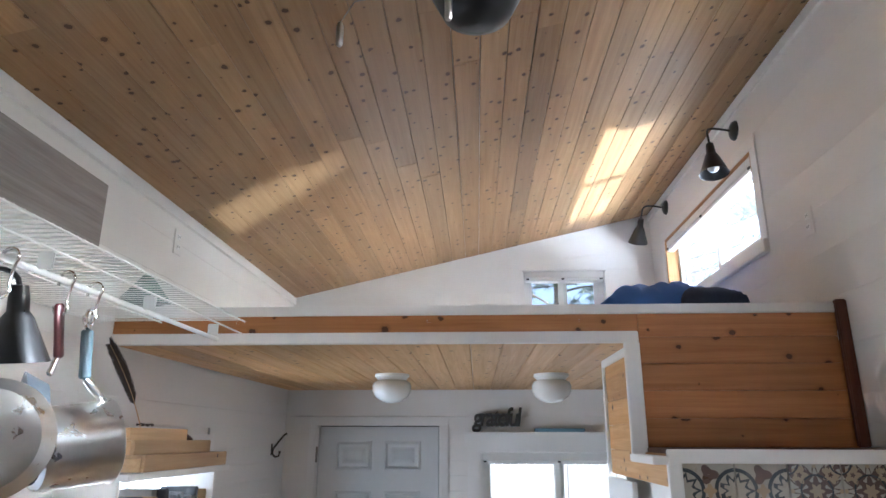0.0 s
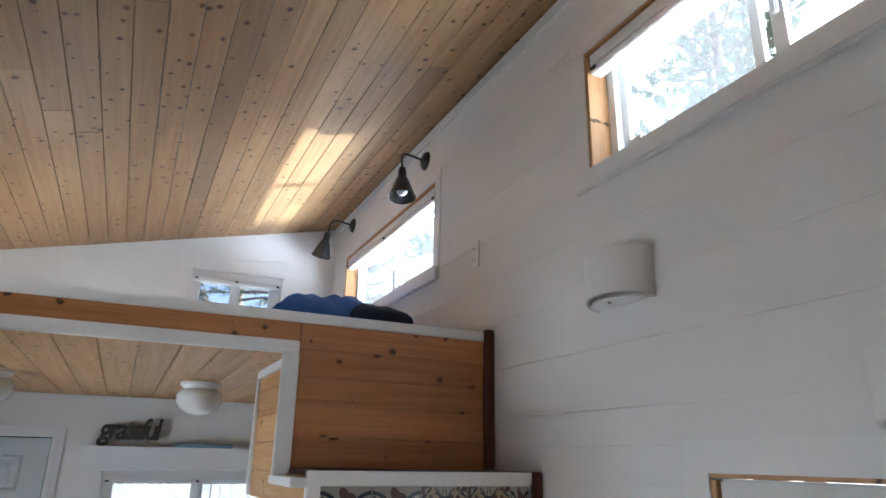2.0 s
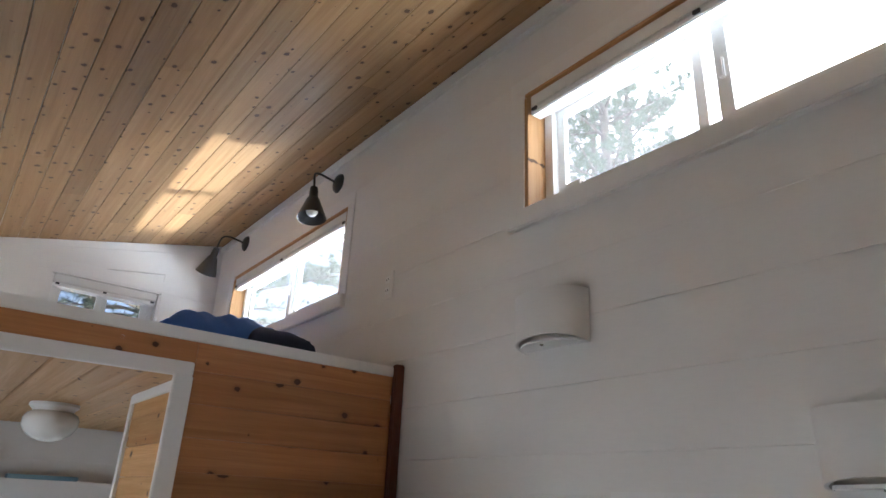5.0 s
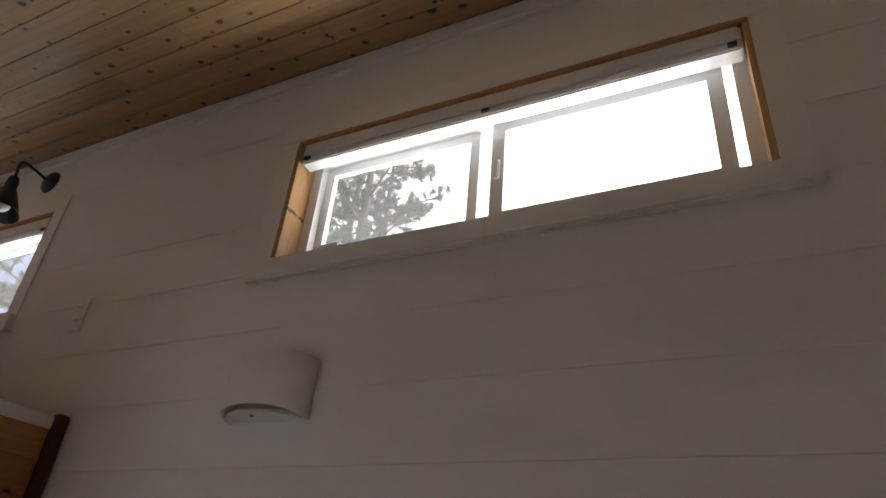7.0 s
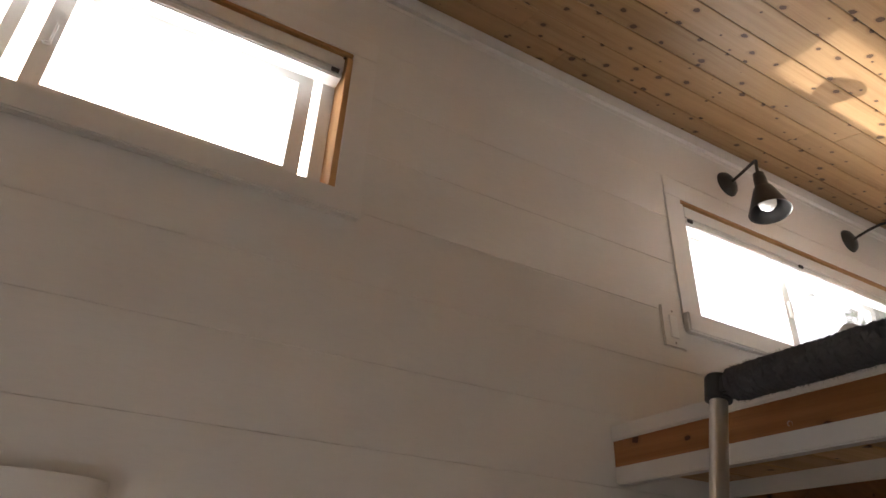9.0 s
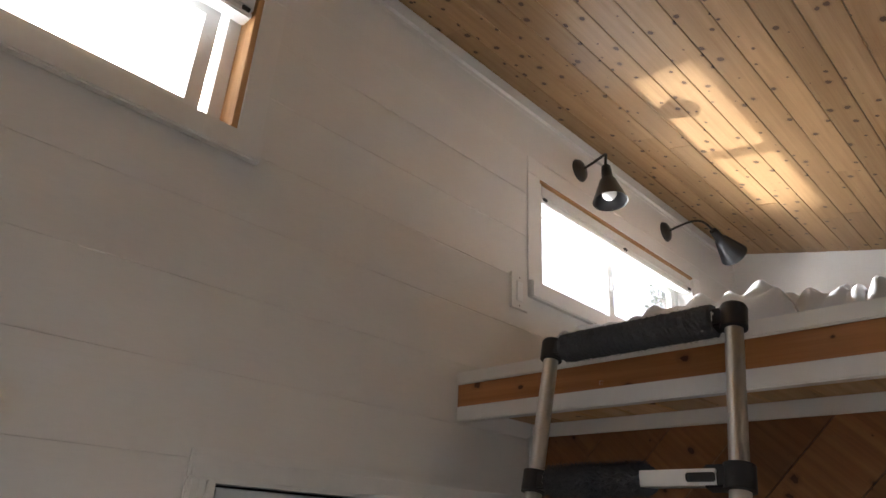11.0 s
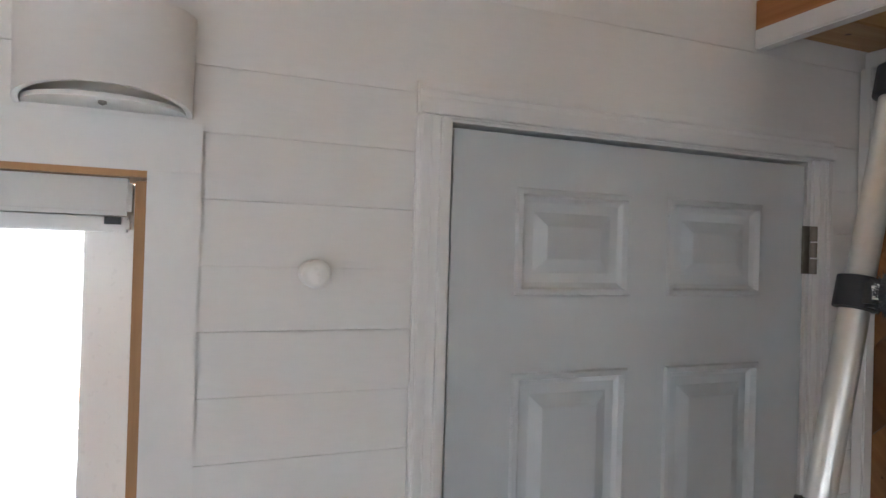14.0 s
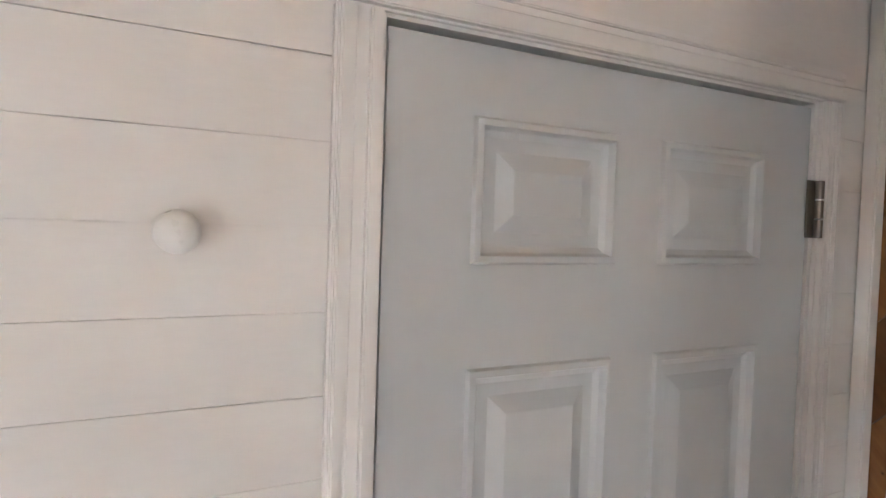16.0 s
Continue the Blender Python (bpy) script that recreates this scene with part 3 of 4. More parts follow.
part("panel", ogee(bmesh.new(), 0.06, 0.36, 1.35, 1.70, 0.03), white_trim, door_leaf).location = (SX - 0.0305, 2.08, 0)


def tile_mesh(kind):
    """One of three painted patterns for a 0.145 m tile, as flat inlays a hair proud of the cream glaze."""
    s = 0.145
    bm = boxed(0.001, s - 0.001, 0.0, 0.008, 0.001, s - 0.001, bevel=0.0015)
    me = mesh_of("tile", bm, TILE["cream"])
    for key in ("slate", "rust", "sand"):
        me.materials.append(TILE[key])
    b = bmesh.new()
    b.from_mesh(me)

    def disc(cx, cz, r0, r1, idx, y, n=16, petals=0):
        ring = []
        for j in range(n):
            q = 2 * math.pi * j / n
            k = 1 + (0.3 * math.cos(petals * q) if petals else 0)
            ring.append([b.verts.new((min(max(cx + r * k * math.cos(q), 0.002), s - 0.002), y, min(max(cz + r * k * math.sin(q), 0.002), s - 0.002))) for r in (r0, r1)])
        for j in range(n):
            f = b.faces.new((ring[j][0], ring[j][1], ring[(j + 1) % n][1], ring[(j + 1) % n][0]))
            f.material_index = idx

    h = s / 2
    if kind == 0:
        disc(h, h, 0.050, 0.056, 1, -0.0004, 8)
        disc(h, h, 0.040, 0.044, 1, -0.0004, 8)
        disc(h, h, 0.0005, 0.022, 2, -0.0008, 24, 6)
        for cx in (0, s):
            for cz in (0, s):
                disc(cx, cz, 0.020, 0.034, 1, -0.0006, 24, 8)
    elif kind == 1:
        for ax, az in ((0.03, 0.03), (s - 0.03, 0.03), (0.03, s - 0.03), (s - 0.03, s - 0.03)):
            disc(ax, az, 0.0005, 0.04, 2, -0.0003, 4)
            disc(ax, az, 0.006, 0.02, 3, -0.0005, 30, 5)
        disc(h, h, 0.052, 0.062, 2, -0.0004, 64, 16)
        disc(h, h, 0.040, 0.045, 1, -0.0005, 32)
        disc(h, h, 0.0005, 0.033, 2, -0.0007, 40, 8)
        disc(h, h, 0.0005, 0.017, 3, -0.001, 24, 6)
        for j in range(12):
            q = 2 * math.pi * j / 12
            disc(h + 0.066 * math.cos(q), h + 0.066 * math.sin(q), 0.0005, 0.006, 3, -0.0009, 8)
        for cx in (0, s):
            for cz in (0, s):
                disc(cx, cz, 0.0005, 0.02, 2, -0.0006, 24, 5)
                disc(cx, cz, 0.026, 0.030, 1, -0.0006, 20)
    else:
        for cx in (0, s):
            disc(cx, h, 0.050, 0.060, 1, -0.0004, 28)
            disc(cx, h, 0.030, 0.040, 1, -0.0004, 28, 9)
        disc(h, 0.03, 0.0005, 0.022, 2, -0.0008, 30, 3)
        disc(h, s - 0.03, 0.0005, 0.022, 2, -0.0008, 30, 3)
        disc(h, h, 0.0005, 0.015, 3, -0.0008, 20, 4)
    b.to_mesh(me)
    b.free()
    return me


TILES = [tile_mesh(k) for k in range(3)]
order = random.Random(11)
for r in range(4):
    for c in range(5):
        w = 0.145
        x = SX + 0.02 + c * w
        if x + w > 0.06:
            continue
        t = new("tile", TILES[1 if c in (2, 3) and r < 2 else order.choice((0, 2, 2))])
        t.parent = stair
        if x + w > -0.036:
            t.scale.x = (-0.036 - x) / w
        t.location = (x, 1.669, 1.866 - (r + 1) * w)

# partition under the raised bed, clad in slanting boards
wall_bath = shell("wall_partition", boxed(WEST, 0, BATH - 0.1, BATH - 0.016, -0.02, 2.30), dark_strip, "partition clad in slanting cedar boards", "wall")
shell("trim_partition", boxed(WEST, 0, BATH - 0.016, BATH + 0.012, 2.250, 2.288, bevel=0.003), white_trim, "white strip at the head of the slanting boards", "trim")
shell("trim_corner", boxed(-0.03, -0.002, BATH, BATH + 0.03, 0, 2.249, bevel=0.003), white_trim, "white corner strip beside the grey door", "trim")


# ---- outside ----
bm = bmesh.new()
n = 60
span = [(-1 if i < n / 2 else 1) * (abs(i - n / 2) / (n / 2)) ** 3 * 400 for i in range(n + 1)]
vs = [[bm.verts.new((x, y, -0.55 + 0.05 * noise.noise((x * 0.3, y * 0.3, 0)) * (abs(x) < 60))) for y in span] for x in span]
for i in range(n):
    for j in range(n):
        bm.faces.new((vs[i][j], vs[i + 1][j], vs[i + 1][j + 1], vs[i][j + 1]))
shell("ground", bm, earth, "dry pale ground round the tiny house", "ground")


def pine_tree(at, height, seed, label):
    """A tall thin pine: tapered trunk, drooping limbs and tufts of long needles with gaps between."""
    r = random.Random(seed)
    root = thing("pine_tree", label, "tree", at, group="pines outside the windows")
    tb = bmesh.new()
    line = [(0.12 * math.sin(i * 0.9) * i / 8, 0.1 * math.cos(i * 0.7) * i / 8, height * i / 8) for i in range(9)]
    tube(tb, line, 0.17, 10, [1.15 - i * 0.12 for i in range(9)])
    part("trunk", tb, bark, root, smooth=True)
    verts, faces = [], []
    lb = bmesh.new()
    for k in range(62):
        f = r.uniform(0.3, 0.99)
        z = height * f
        q = r.uniform(0, 2 * math.pi)
        length = (1.05 - f) * height * 0.34 * r.uniform(0.5, 1.1) + 0.35
        d = Vector((math.cos(q), math.sin(q), 0))
        base = Vector((0, 0, z))
        pts = [base + d * (length * s) + Vector((0, 0, length * (0.16 * s - 0.30 * s * s + 0.25 * s ** 3) + r.uniform(-0.04, 0.04))) for s in (0, 0.25, 0.5, 0.75, 1)]
        tube(lb, pts, 0.028, 5, (1.1, 0.8, 0.55, 0.38, 0.2))
        for s in range(int(5 + length * 5)):
            u = r.uniform(0.3, 1.0)
            i = min(int(u * 4), 3)
            p = pts[i].lerp(pts[i + 1], u * 4 - i)
            side = Vector((-d.y, d.x, 0)) * r.uniform(-1, 1) + d * r.uniform(0.1, 0.8) + Vector((0, 0, r.uniform(-0.1, 0.5)))
            e = p + side * r.uniform(0.1, 0.42)
            tube(lb, (p, e), 0.008, 3, (1, 0.5))
            axis = (e - p).normalized()
            for _ in range(44):
                w = (axis * 0.9 + Vector((r.gauss(0, 0.7), r.gauss(0, 0.7), r.gauss(0, 0.7)))).normalized()
                o = p.lerp(e, r.uniform(0.45, 1.0))
                t = w.cross(Vector((0.3, 0.5, 0.8))).normalized() * 0.007
                m = len(verts)
                verts.extend((o + t, o - t, o + w * r.uniform(0.09, 0.19)))
                faces.append((m, m + 1, m + 2))
    part("limbs", lb, bark, root)
    me = bpy.data.meshes.new("crown")
    me.from_pydata(verts, [], faces)
    me.materials.append(needles)
    crown = new("crown", me)
    crown.parent = root
    return root


GROUND = -0.6
tree_a = pine_tree((6.4, 5.9, GROUND), 11.5, 3, "tall thin pine outside the high windows")
tree_b = pine_tree((9.5, 7.6, GROUND), 13.0, 8, "tall bushy pine outside the high windows")
for x, y, turn, src in ((8.2, 7.6, 200, tree_a), (5.2, 10.5, 70, tree_b), (11.5, 12.5, 200, tree_a), (0.4, 12.5, 130, tree_a), (0.9, 10.2, 310, tree_b), (-1.5, 11.2, 170, tree_a), (-3.5, 15.0, 20, tree_b), (3.5, 16.0, 250, tree_b), (6.0, -14.5, 40, tree_a)):
    copy_thing(src, pose(x, y, GROUND, 0, 0, turn))


def slat_fence(m, count, label):
    """A tall pale fence of upright slats on two rails."""
    root = thing("slat_fence", label, "fence")
    me = mesh_of("slat", boxed(-0.045, 0.045, -0.01, 0.01, 0, 2.7, bevel=0.004), fence_paint)
    for i in range(count):
        s = new("slat", me)
        s.parent = root
        s.location = (i * 0.1, 0, 0.03 * math.sin(i * 2.3))
    for z in (0.35, 2.3):
        part("rail", boxed(-0.1, count * 0.1, 0.011, 0.05, z, z + 0.09), fence_paint, root)
    root.matrix_world = m
    return root


slat_fence(pose(-4.0, 8.2, GROUND + 0.02), 75, "pale weathered slat fence beyond the gable window")
slat_fence(pose(6.8, -3.0, GROUND + 0.02, 0, 0, 90), 75, "pale weathered slat fence beyond the porch")
porch = thing("porch_rail", "cedar porch post and rails outside the low window", "railing")
part("post", boxed(1.46, 1.55, 0.605, 0.695, -0.6, 2.3, bevel=0.006), cedar_post, porch)
part("rail", boxed(1.47, 1.54, -1.0, 0.604, 1.29, 1.34, bevel=0.004), cedar_post, porch)
part("rail", boxed(1.47, 1.54, 0.696, 2.6, 1.29, 1.34, bevel=0.004), cedar_post, porch)
part("post", boxed(1.46, 1.55, -1.09, -1.0, -0.6, 2.3, bevel=0.006), cedar_post, porch)


# ---- lamps ----
def wall_lamp(wall, tip, mouth, label, side=-1):
    """A black gooseneck reading lamp: wall plate, arm, cone shade and opal bulb."""
    wall, tip, mouth = Vector(wall), Vector(tip), Vector(mouth)
    root = thing("wall_lamp", label, "wall lamp", wall, group="black reading lamps")
    back = Matrix.Translation(-wall)
    part("wall_plate", turned([(0.0005, 0.024), (0.022, 0.022), (0.042, 0.012), (0.049, 0.0)], pose(0, 0, 0, 0, 90 * side, 0)), black_metal, root, smooth=True)
    axis = (mouth - tip).normalized()
    length = (mouth - tip).length
    out = Vector((side, 0, 0))
    a, b, c, d = wall + out * 0.02, wall + out * 0.16 + Vector((0, 0, 0.03)), tip - axis * 0.09, tip
    bm = bmesh.new()
    curve = []
    for i in range(13):
        s = i / 12
        curve.append(a * (1 - s) ** 3 + b * 3 * s * (1 - s) ** 2 + c * 3 * s * s * (1 - s) + d * s ** 3)
    tube(bm, curve, 0.0055, 8)
    bm.transform(back)
    part("arm", bm, black_metal, root, smooth=True)
    turn = axis.to_track_quat("Z", "Y").to_matrix().to_4x4()
    m = Matrix.Translation(tip - wall) @ turn
    shade = part("shade", turned([(0.001, -0.006), (0.017, -0.004), (0.020, 0.02), (0.021, 0.05), (0.030, 0.062), (0.064, length + 0.005), (0.0655, length + 0.008), (0.062, length + 0.006), (0.028, 0.066), (0.001, 0.06)], m), black_metal, root, "black cone shade", smooth=True)
    part("bulb", turned([(0.012, 0.062), (0.014, 0.085)] + [(0.028 * math.sin(q), length - 0.03 - 0.028 * math.cos(q)) for q in (0.6, 1.0, 1.5, 2.0, 2.5, 3.1)], m), bulb_glass, root, "unlit opal bulb", smooth=True)
    return root


wall_lamp((0, 2.60, 3.355), (-0.14, 2.562, 3.265), (-0.145, 2.538, 3.115), "black cone reading lamp above the blue bed's window")
wall_lamp((0, 3.764, 3.388), (-0.14, 3.87, 3.345), (-0.15, 3.955, 3.215), "black cone reading lamp tilted towards the gable")
wall_lamp((0, -1.301, 3.335), (-0.13, -1.285, 3.29), (-0.145, -1.275, 3.14), "black cone reading lamp hanging straight down")
wall_lamp((0, -2.012, 3.33), (-0.17, -2.15, 3.335), (-0.19, -2.30, 3.265), "black cone reading lamp tilted over the grey bed")
wall_lamp((WEST, 0.95, 2.2), (-2.21, 0.995, 2.235), (-2.21, 1.02, 2.09), "black cone lamp on the low wall above the pans", side=1)


def sconce(y0, y1, z0, z1, label):
    """A white plaster half-round wall sconce, open above and below."""
    root = thing("wall_sconce", label, "wall light", (0, (y0 + y1) / 2, z0), group="white sconces")
    h, w, dep = z1 - z0, (y1 - y0) / 2, 0.088
    bm = bmesh.new()
    n = 20
    rows = []
    for zz, k, off in ((0.0, 1.0, 0.0), (h * 0.35, 1.0, 0.0), (h, 1.02, 0.0), (h, 0.93, 0.0), (0.0, 0.93, 0.0)):
        rows.append([bm.verts.new((-dep * k * math.sin(math.pi * j / n) ** 0.75 if 0 < j < n else 0, -w * k * math.cos(math.pi * j / n), zz if zz else 0.019 * math.sin(math.pi * j / n))) for j in range(n + 1)])
    rows.append(rows[0])
    for r0, r1 in zip(rows, rows[1:]):
        for j in range(n):
            bm.faces.new((r0[j], r0[j + 1], r1[j + 1], r1[j]))
    bmesh.ops.recalc_face_normals(bm, faces=bm.faces)
    part("shade", bm, white_wall, root, smooth=True)
    bm = bmesh.new()
    rims = [[bm.verts.new((-0.0005 - dep * 0.9 * math.sin(math.pi * j / n), -w * 0.92 * math.cos(math.pi * j / n), zz)) for j in range(n + 1)] for zz in (0.002, 0.008)]
    bm.faces.new(rims[0])
    bm.faces.new(rims[1][::-1])
    for j in range(n + 1):
        i2 = (j + 1) % (n + 1)
        bm.faces.new((rims[0][j], rims[0][i2], rims[1][i2], rims[1][j]))
    bmesh.ops.recalc_face_normals(bm, faces=bm.faces)
    part("base_plate", bm, white_trim, root)
    part("screw", turned([(0.0005, 0.006), (0.005, 0.008), (0.005, 0.012)], pose(-0.055, 0, -0.0095), 10), hinge_metal, root)
    return root


sconce(1.113, 1.341, 2.340, 2.480, "white half-round plaster sconce below the wide window")
sconce(0.394, 0.606, 1.996, 2.128, "white half-round plaster sconce above the low window")


def globe_light(x, y):
    root = thing("ceiling_light", "white ceiling light with an opal glass bowl", "ceiling light", (x, y, 2.25), group="opal ceiling lights under the loft")
    part("collar", turned([(0.088, 0.0), (0.09, -0.012), (0.078, -0.022), (0.07, -0.034)]), vinyl, root, smooth=True)
    part("bowl", turned([(0.07, -0.03), (0.09, -0.04), (0.1, -0.06), (0.098, -0.088), (0.083, -0.113), (0.055, -0.132), (0.025, -0.142), (0.0005, -0.144)]), opal, root, "opal glass bowl", smooth=True)
    return root


globe_light(-1.69, 3.08)
globe_light(-0.874, 3.09)

# white knob on the shiplap
knob = thing("coat_peg", "white rounded peg screwed to the shiplap wall", "coat peg", (0, 0.222, 1.785))
part("stem", turned([(0.020, 0.0), (0.016, 0.006), (0.010, 0.012), (0.010, 0.026)], pose(0, 0, 0, 0, -90, 0)), vinyl, knob, smooth=True)
part("ball", turned([(0.009, 0.022), (0.017, 0.027), (0.021, 0.036), (0.02, 0.045), (0.013, 0.053), (0.0005, 0.056)], pose(0, 0, 0, 0, -90, 0)), vinyl, knob, smooth=True)

plate = thing("switch_plate", "white painted switch plate beside the bed window", "switch", (0, -0.911, 2.697))
part("plate", boxed(-0.008, 0.0, -0.042, 0.042, -0.062, 0.062, bevel=0.003), white_wall, plate)
part("rocker", boxed(-0.011, -0.006, -0.016, 0.016, -0.034, 0.034, bevel=0.002), vinyl, plate)
for z in (-0.048, 0.048):
    part("screw", turned([(0.0005, 0.0095), (0.003, 0.009), (0.003, 0.006)], pose(0, 0, z, 0, -90, 0), 8), hinge_metal, plate)



def outlet(at, turn, label):
    """A painted-over double socket plate."""
    root = thing("socket_outlet", label, "outlet", at, group="painted socket plates")
    root.matrix_world = pose(*at, 0, 0, turn)
    part("plate", boxed(-0.006, 0.0, -0.036, 0.036, -0.058, 0.058, bevel=0.003), white_wall, root)
    for z in (-0.022, 0.022):
        face = part("socket_face", boxed(-0.009, -0.005, -0.016, 0.016, z - 0.014, z + 0.014, bevel=0.002), vinyl, root)
        for y in (-0.006, 0.006):
            part("slot", boxed(-0.0096, -0.0088, y - 0.001, y + 0.001, z - 0.004, z + 0.006), black_plastic, face)
    return root


outlet((0, 2.075, 2.715), 0, "white painted socket plate on the high shiplap wall")
outlet((WEST, 2.34, 2.75), 180, "white painted socket plate on the low shiplap wall")

bottle = thing("window_sensor", "small white clip-on box with a brown label on the sill", "sensor", (0.06, 1.19, 2.787))
part("case", boxed(-0.02, 0.02, -0.035, 0.035, 0, 0.05, bevel=0.006), vinyl, bottle)
part("label_patch", boxed(-0.0215, -0.0195, -0.016, 0.016, 0.008, 0.024), red_handle, bottle)

# ---- ladder ----
LEAN = 0.235


def lad(x, z, off=0.0):
    return (x, -0.57 + (2.366 - z) * LEAN + off, z)


ladder = thing("telescopic_ladder", "aluminium telescopic ladder with fleece-wrapped rungs leaning on the bed platform", "ladder", lad(-0.6, 0.0))
LB = Matrix.Translation(-Vector(lad(-0.6, 0.0)))
XL, XR = -0.377, -0.792
rungs = [2.366 - 0.291 * i for i in range(8)]
rr = random.Random(5)
for i, z in enumerate(rungs):
    rad = 0.0165 + 0.0012 * i
    zb = rungs[i + 1] if i + 1 < len(rungs) else 0.0
    for x in (XL, XR):
        bm = tube(bmesh.new(), (lad(x, z + 0.012), lad(x, zb)), rad, 20)
        bm.transform(LB)
        part("stile", bm, aluminium, ladder, smooth=True)
        m = LB @ Matrix.Translation(lad(x, z)) @ pose(0, 0, 0, math.degrees(math.atan(LEAN)))
        bm = turned([(rad, -0.026), (rad + 0.008, -0.024), (rad + 0.009, 0.018), (rad + 0.006, 0.024), (0.0005, 0.025)] if i == 0 else [(rad, -0.024), (rad + 0.008, -0.022), (rad + 0.008, 0.02), (rad, 0.022)], m, 20)
        s = 1 if x == XR else -1
        b2 = boxed(0.0 if s > 0 else -0.055, 0.055 if s > 0 else 0.0, -0.018, 0.018, -0.02, 0.018, bevel=0.004)
        b2.transform(m)
        me = bpy.data.meshes.new("t")
        b2.to_mesh(me)
        bm.from_mesh(me)
        bpy.data.meshes.remove(me)
        part("collar", bm, black_plastic, ladder, "black plastic collar", smooth=True)
    bar = boxed(XR + 0.03, XL - 0.03, -0.02, 0.02, -0.014, 0.014, bevel=0.003)
    bar.transform(LB @ Matrix.Translation((0, lad(0, z)[1], z)))
    rung = part("rung", bar, aluminium, ladder)
    fb = bmesh.new()
    right = XR + 0.035 if i == 0 else XR + 0.165
    k = 90
    pts = [(right + (XL - 0.04 - right) * j / k, lad(0, z)[1] + rr.uniform(-0.001, 0.001), z) for j in range(k + 1)]
    tube(fb, pts, 0.027, 22)
    for v in fb.verts:
        c = Vector((v.co.x, lad(0, z)[1], z))
        d = v.co - c
        v.co = c + d * (1 + rr.uniform(-0.04, 0.07)) * (1.15 if i == 0 else 1.0)
    for _ in range(5200):
        x, q = rr.uniform(right, XL - 0.04), rr.uniform(0, 6.283)
        d = Vector((rr.uniform(-0.5, 0.5), math.cos(q), math.sin(q)))
        o = Vector((x, lad(0, z)[1] + math.cos(q) * 0.026, z + math.sin(q) * 0.026))
        t = d.cross(Vector((1, 0.2, 0.1))).normalized() * 0.0012
        fb.faces.new([fb.verts.new(p) for p in (o + t, o - t, o + d * rr.uniform(0.006, 0.012))])
    fb.transform(LB)
    part("fleece_cover", fb, fuzz, rung, "shaggy grey fleece sleeve")
    if i:
        y = lad(0, z)[1]
        lb = boxed(XR + 0.03, XR + 0.168, y + 0.0205, y + 0.0225, z - 0.013, z + 0.013)
        lb.transform(LB)
        part("label_strip", lb, vinyl, rung, "white printed strip")
        lb = boxed(XR + 0.03, XR + 0.08, y + 0.0225, y + 0.028, z - 0.008, z + 0.007, bevel=0.002)
        lb.transform(LB)
        part("release_lever", lb, black_plastic, rung, "black release lever")
        if i == 2:
            lb = boxed(XR + 0.128, XR + 0.166, y + 0.0225, y + 0.0235, z - 0.011, z + 0.011)
            lb.transform(LB)
            part("warning_label", lb, yellow_label, rung, "yellow warning label")
for x in (XL, XR):
    bm = boxed(x - 0.03, x + 0.03, lad(0, 0)[1] - 0.03, lad(0, 0)[1] + 0.03, -0.018, 0.03, bevel=0.006)
    bm.transform(LB)
    part("foot", bm, black_plastic, ladder, "black rubber foot")

# ---- round tree carving on the slanting boards ----
CX, CZ, CR = -0.478, 1.612, 0.404
art = thing("tree_carving", "round whitewashed wooden ring with a cut-out grey tree", "wall art", (CX, BATH, CZ))
for s in range(8):
    bm = bmesh.new()
    q0, q1 = 2 * math.pi * s / 8 + 0.2, 2 * math.pi * (s + 1) / 8 + 0.197
    rows = []
    for j in range(9):
        q = q0 + (q1 - q0) * j / 8
        rows.append([bm.verts.new((r * math.cos(q), y, r * math.sin(q))) for r, y in ((CR - 0.052, 0.003), (CR - 0.052, 0.024), (CR - 0.048, 0.028), (CR - 0.004, 0.028), (CR, 0.024), (CR, 0.003))])
    for a, b in zip(rows, rows[1:]):
        for j in range(5):
            bm.faces.new((a[j], a[j + 1], b[j + 1], b[j]))
    bm.faces.new(rows[0])
    bm.faces.new(rows[-1][::-1])
    bmesh.ops.recalc_face_normals(bm, faces=bm.faces)
    part("ring_segment", bm, whitewash, art)
bm = bmesh.new()
br = random.Random(21)


def twig(x, z, ang, length, width, depth):
    pts = [(x, z)]
    a = ang
    steps = 5
    for i in range(steps):
        a += br.uniform(-0.33, 0.33)
        x, z = x + math.cos(a) * length / steps, z + math.sin(a) * length / steps
        if math.hypot(x, z) > CR - 0.05:
            break
        pts.append((x, z))
    if len(pts) < 2:
        return
    tube(bm, [(px, 0.012, pz) for px, pz in pts], width, 6, [1 - 0.4 * i / steps for i in range(len(pts))])
    if depth:
        for da in (br.uniform(0.25, 0.55), -br.uniform(0.25, 0.55)):
            k = br.randint(max(1, len(pts) // 2), len(pts) - 1)
            twig(*pts[k], a + da, length * br.uniform(0.7, 0.9), width * 0.72, depth - 1)


tube(bm, ((0, 0.012, -0.38), (0.01, 0.012, -0.2), (0, 0.012, 0.02)), 0.035, 8, (1.5, 1, 0.9))
for k in range(15):
    a = radians(-12 + 204 * k / 14)
    twig(0.0, -0.02 + 0.05 * math.sin(a), a + br.uniform(-0.08, 0.08), 0.17, 0.0115, 3)
for v in bm.verts:
    v.co.y = 0.012 + (v.co.y - 0.012) * 0.5
part("tree", bm, grey_branch, art, "grey cut-out branching tree", smooth=True)

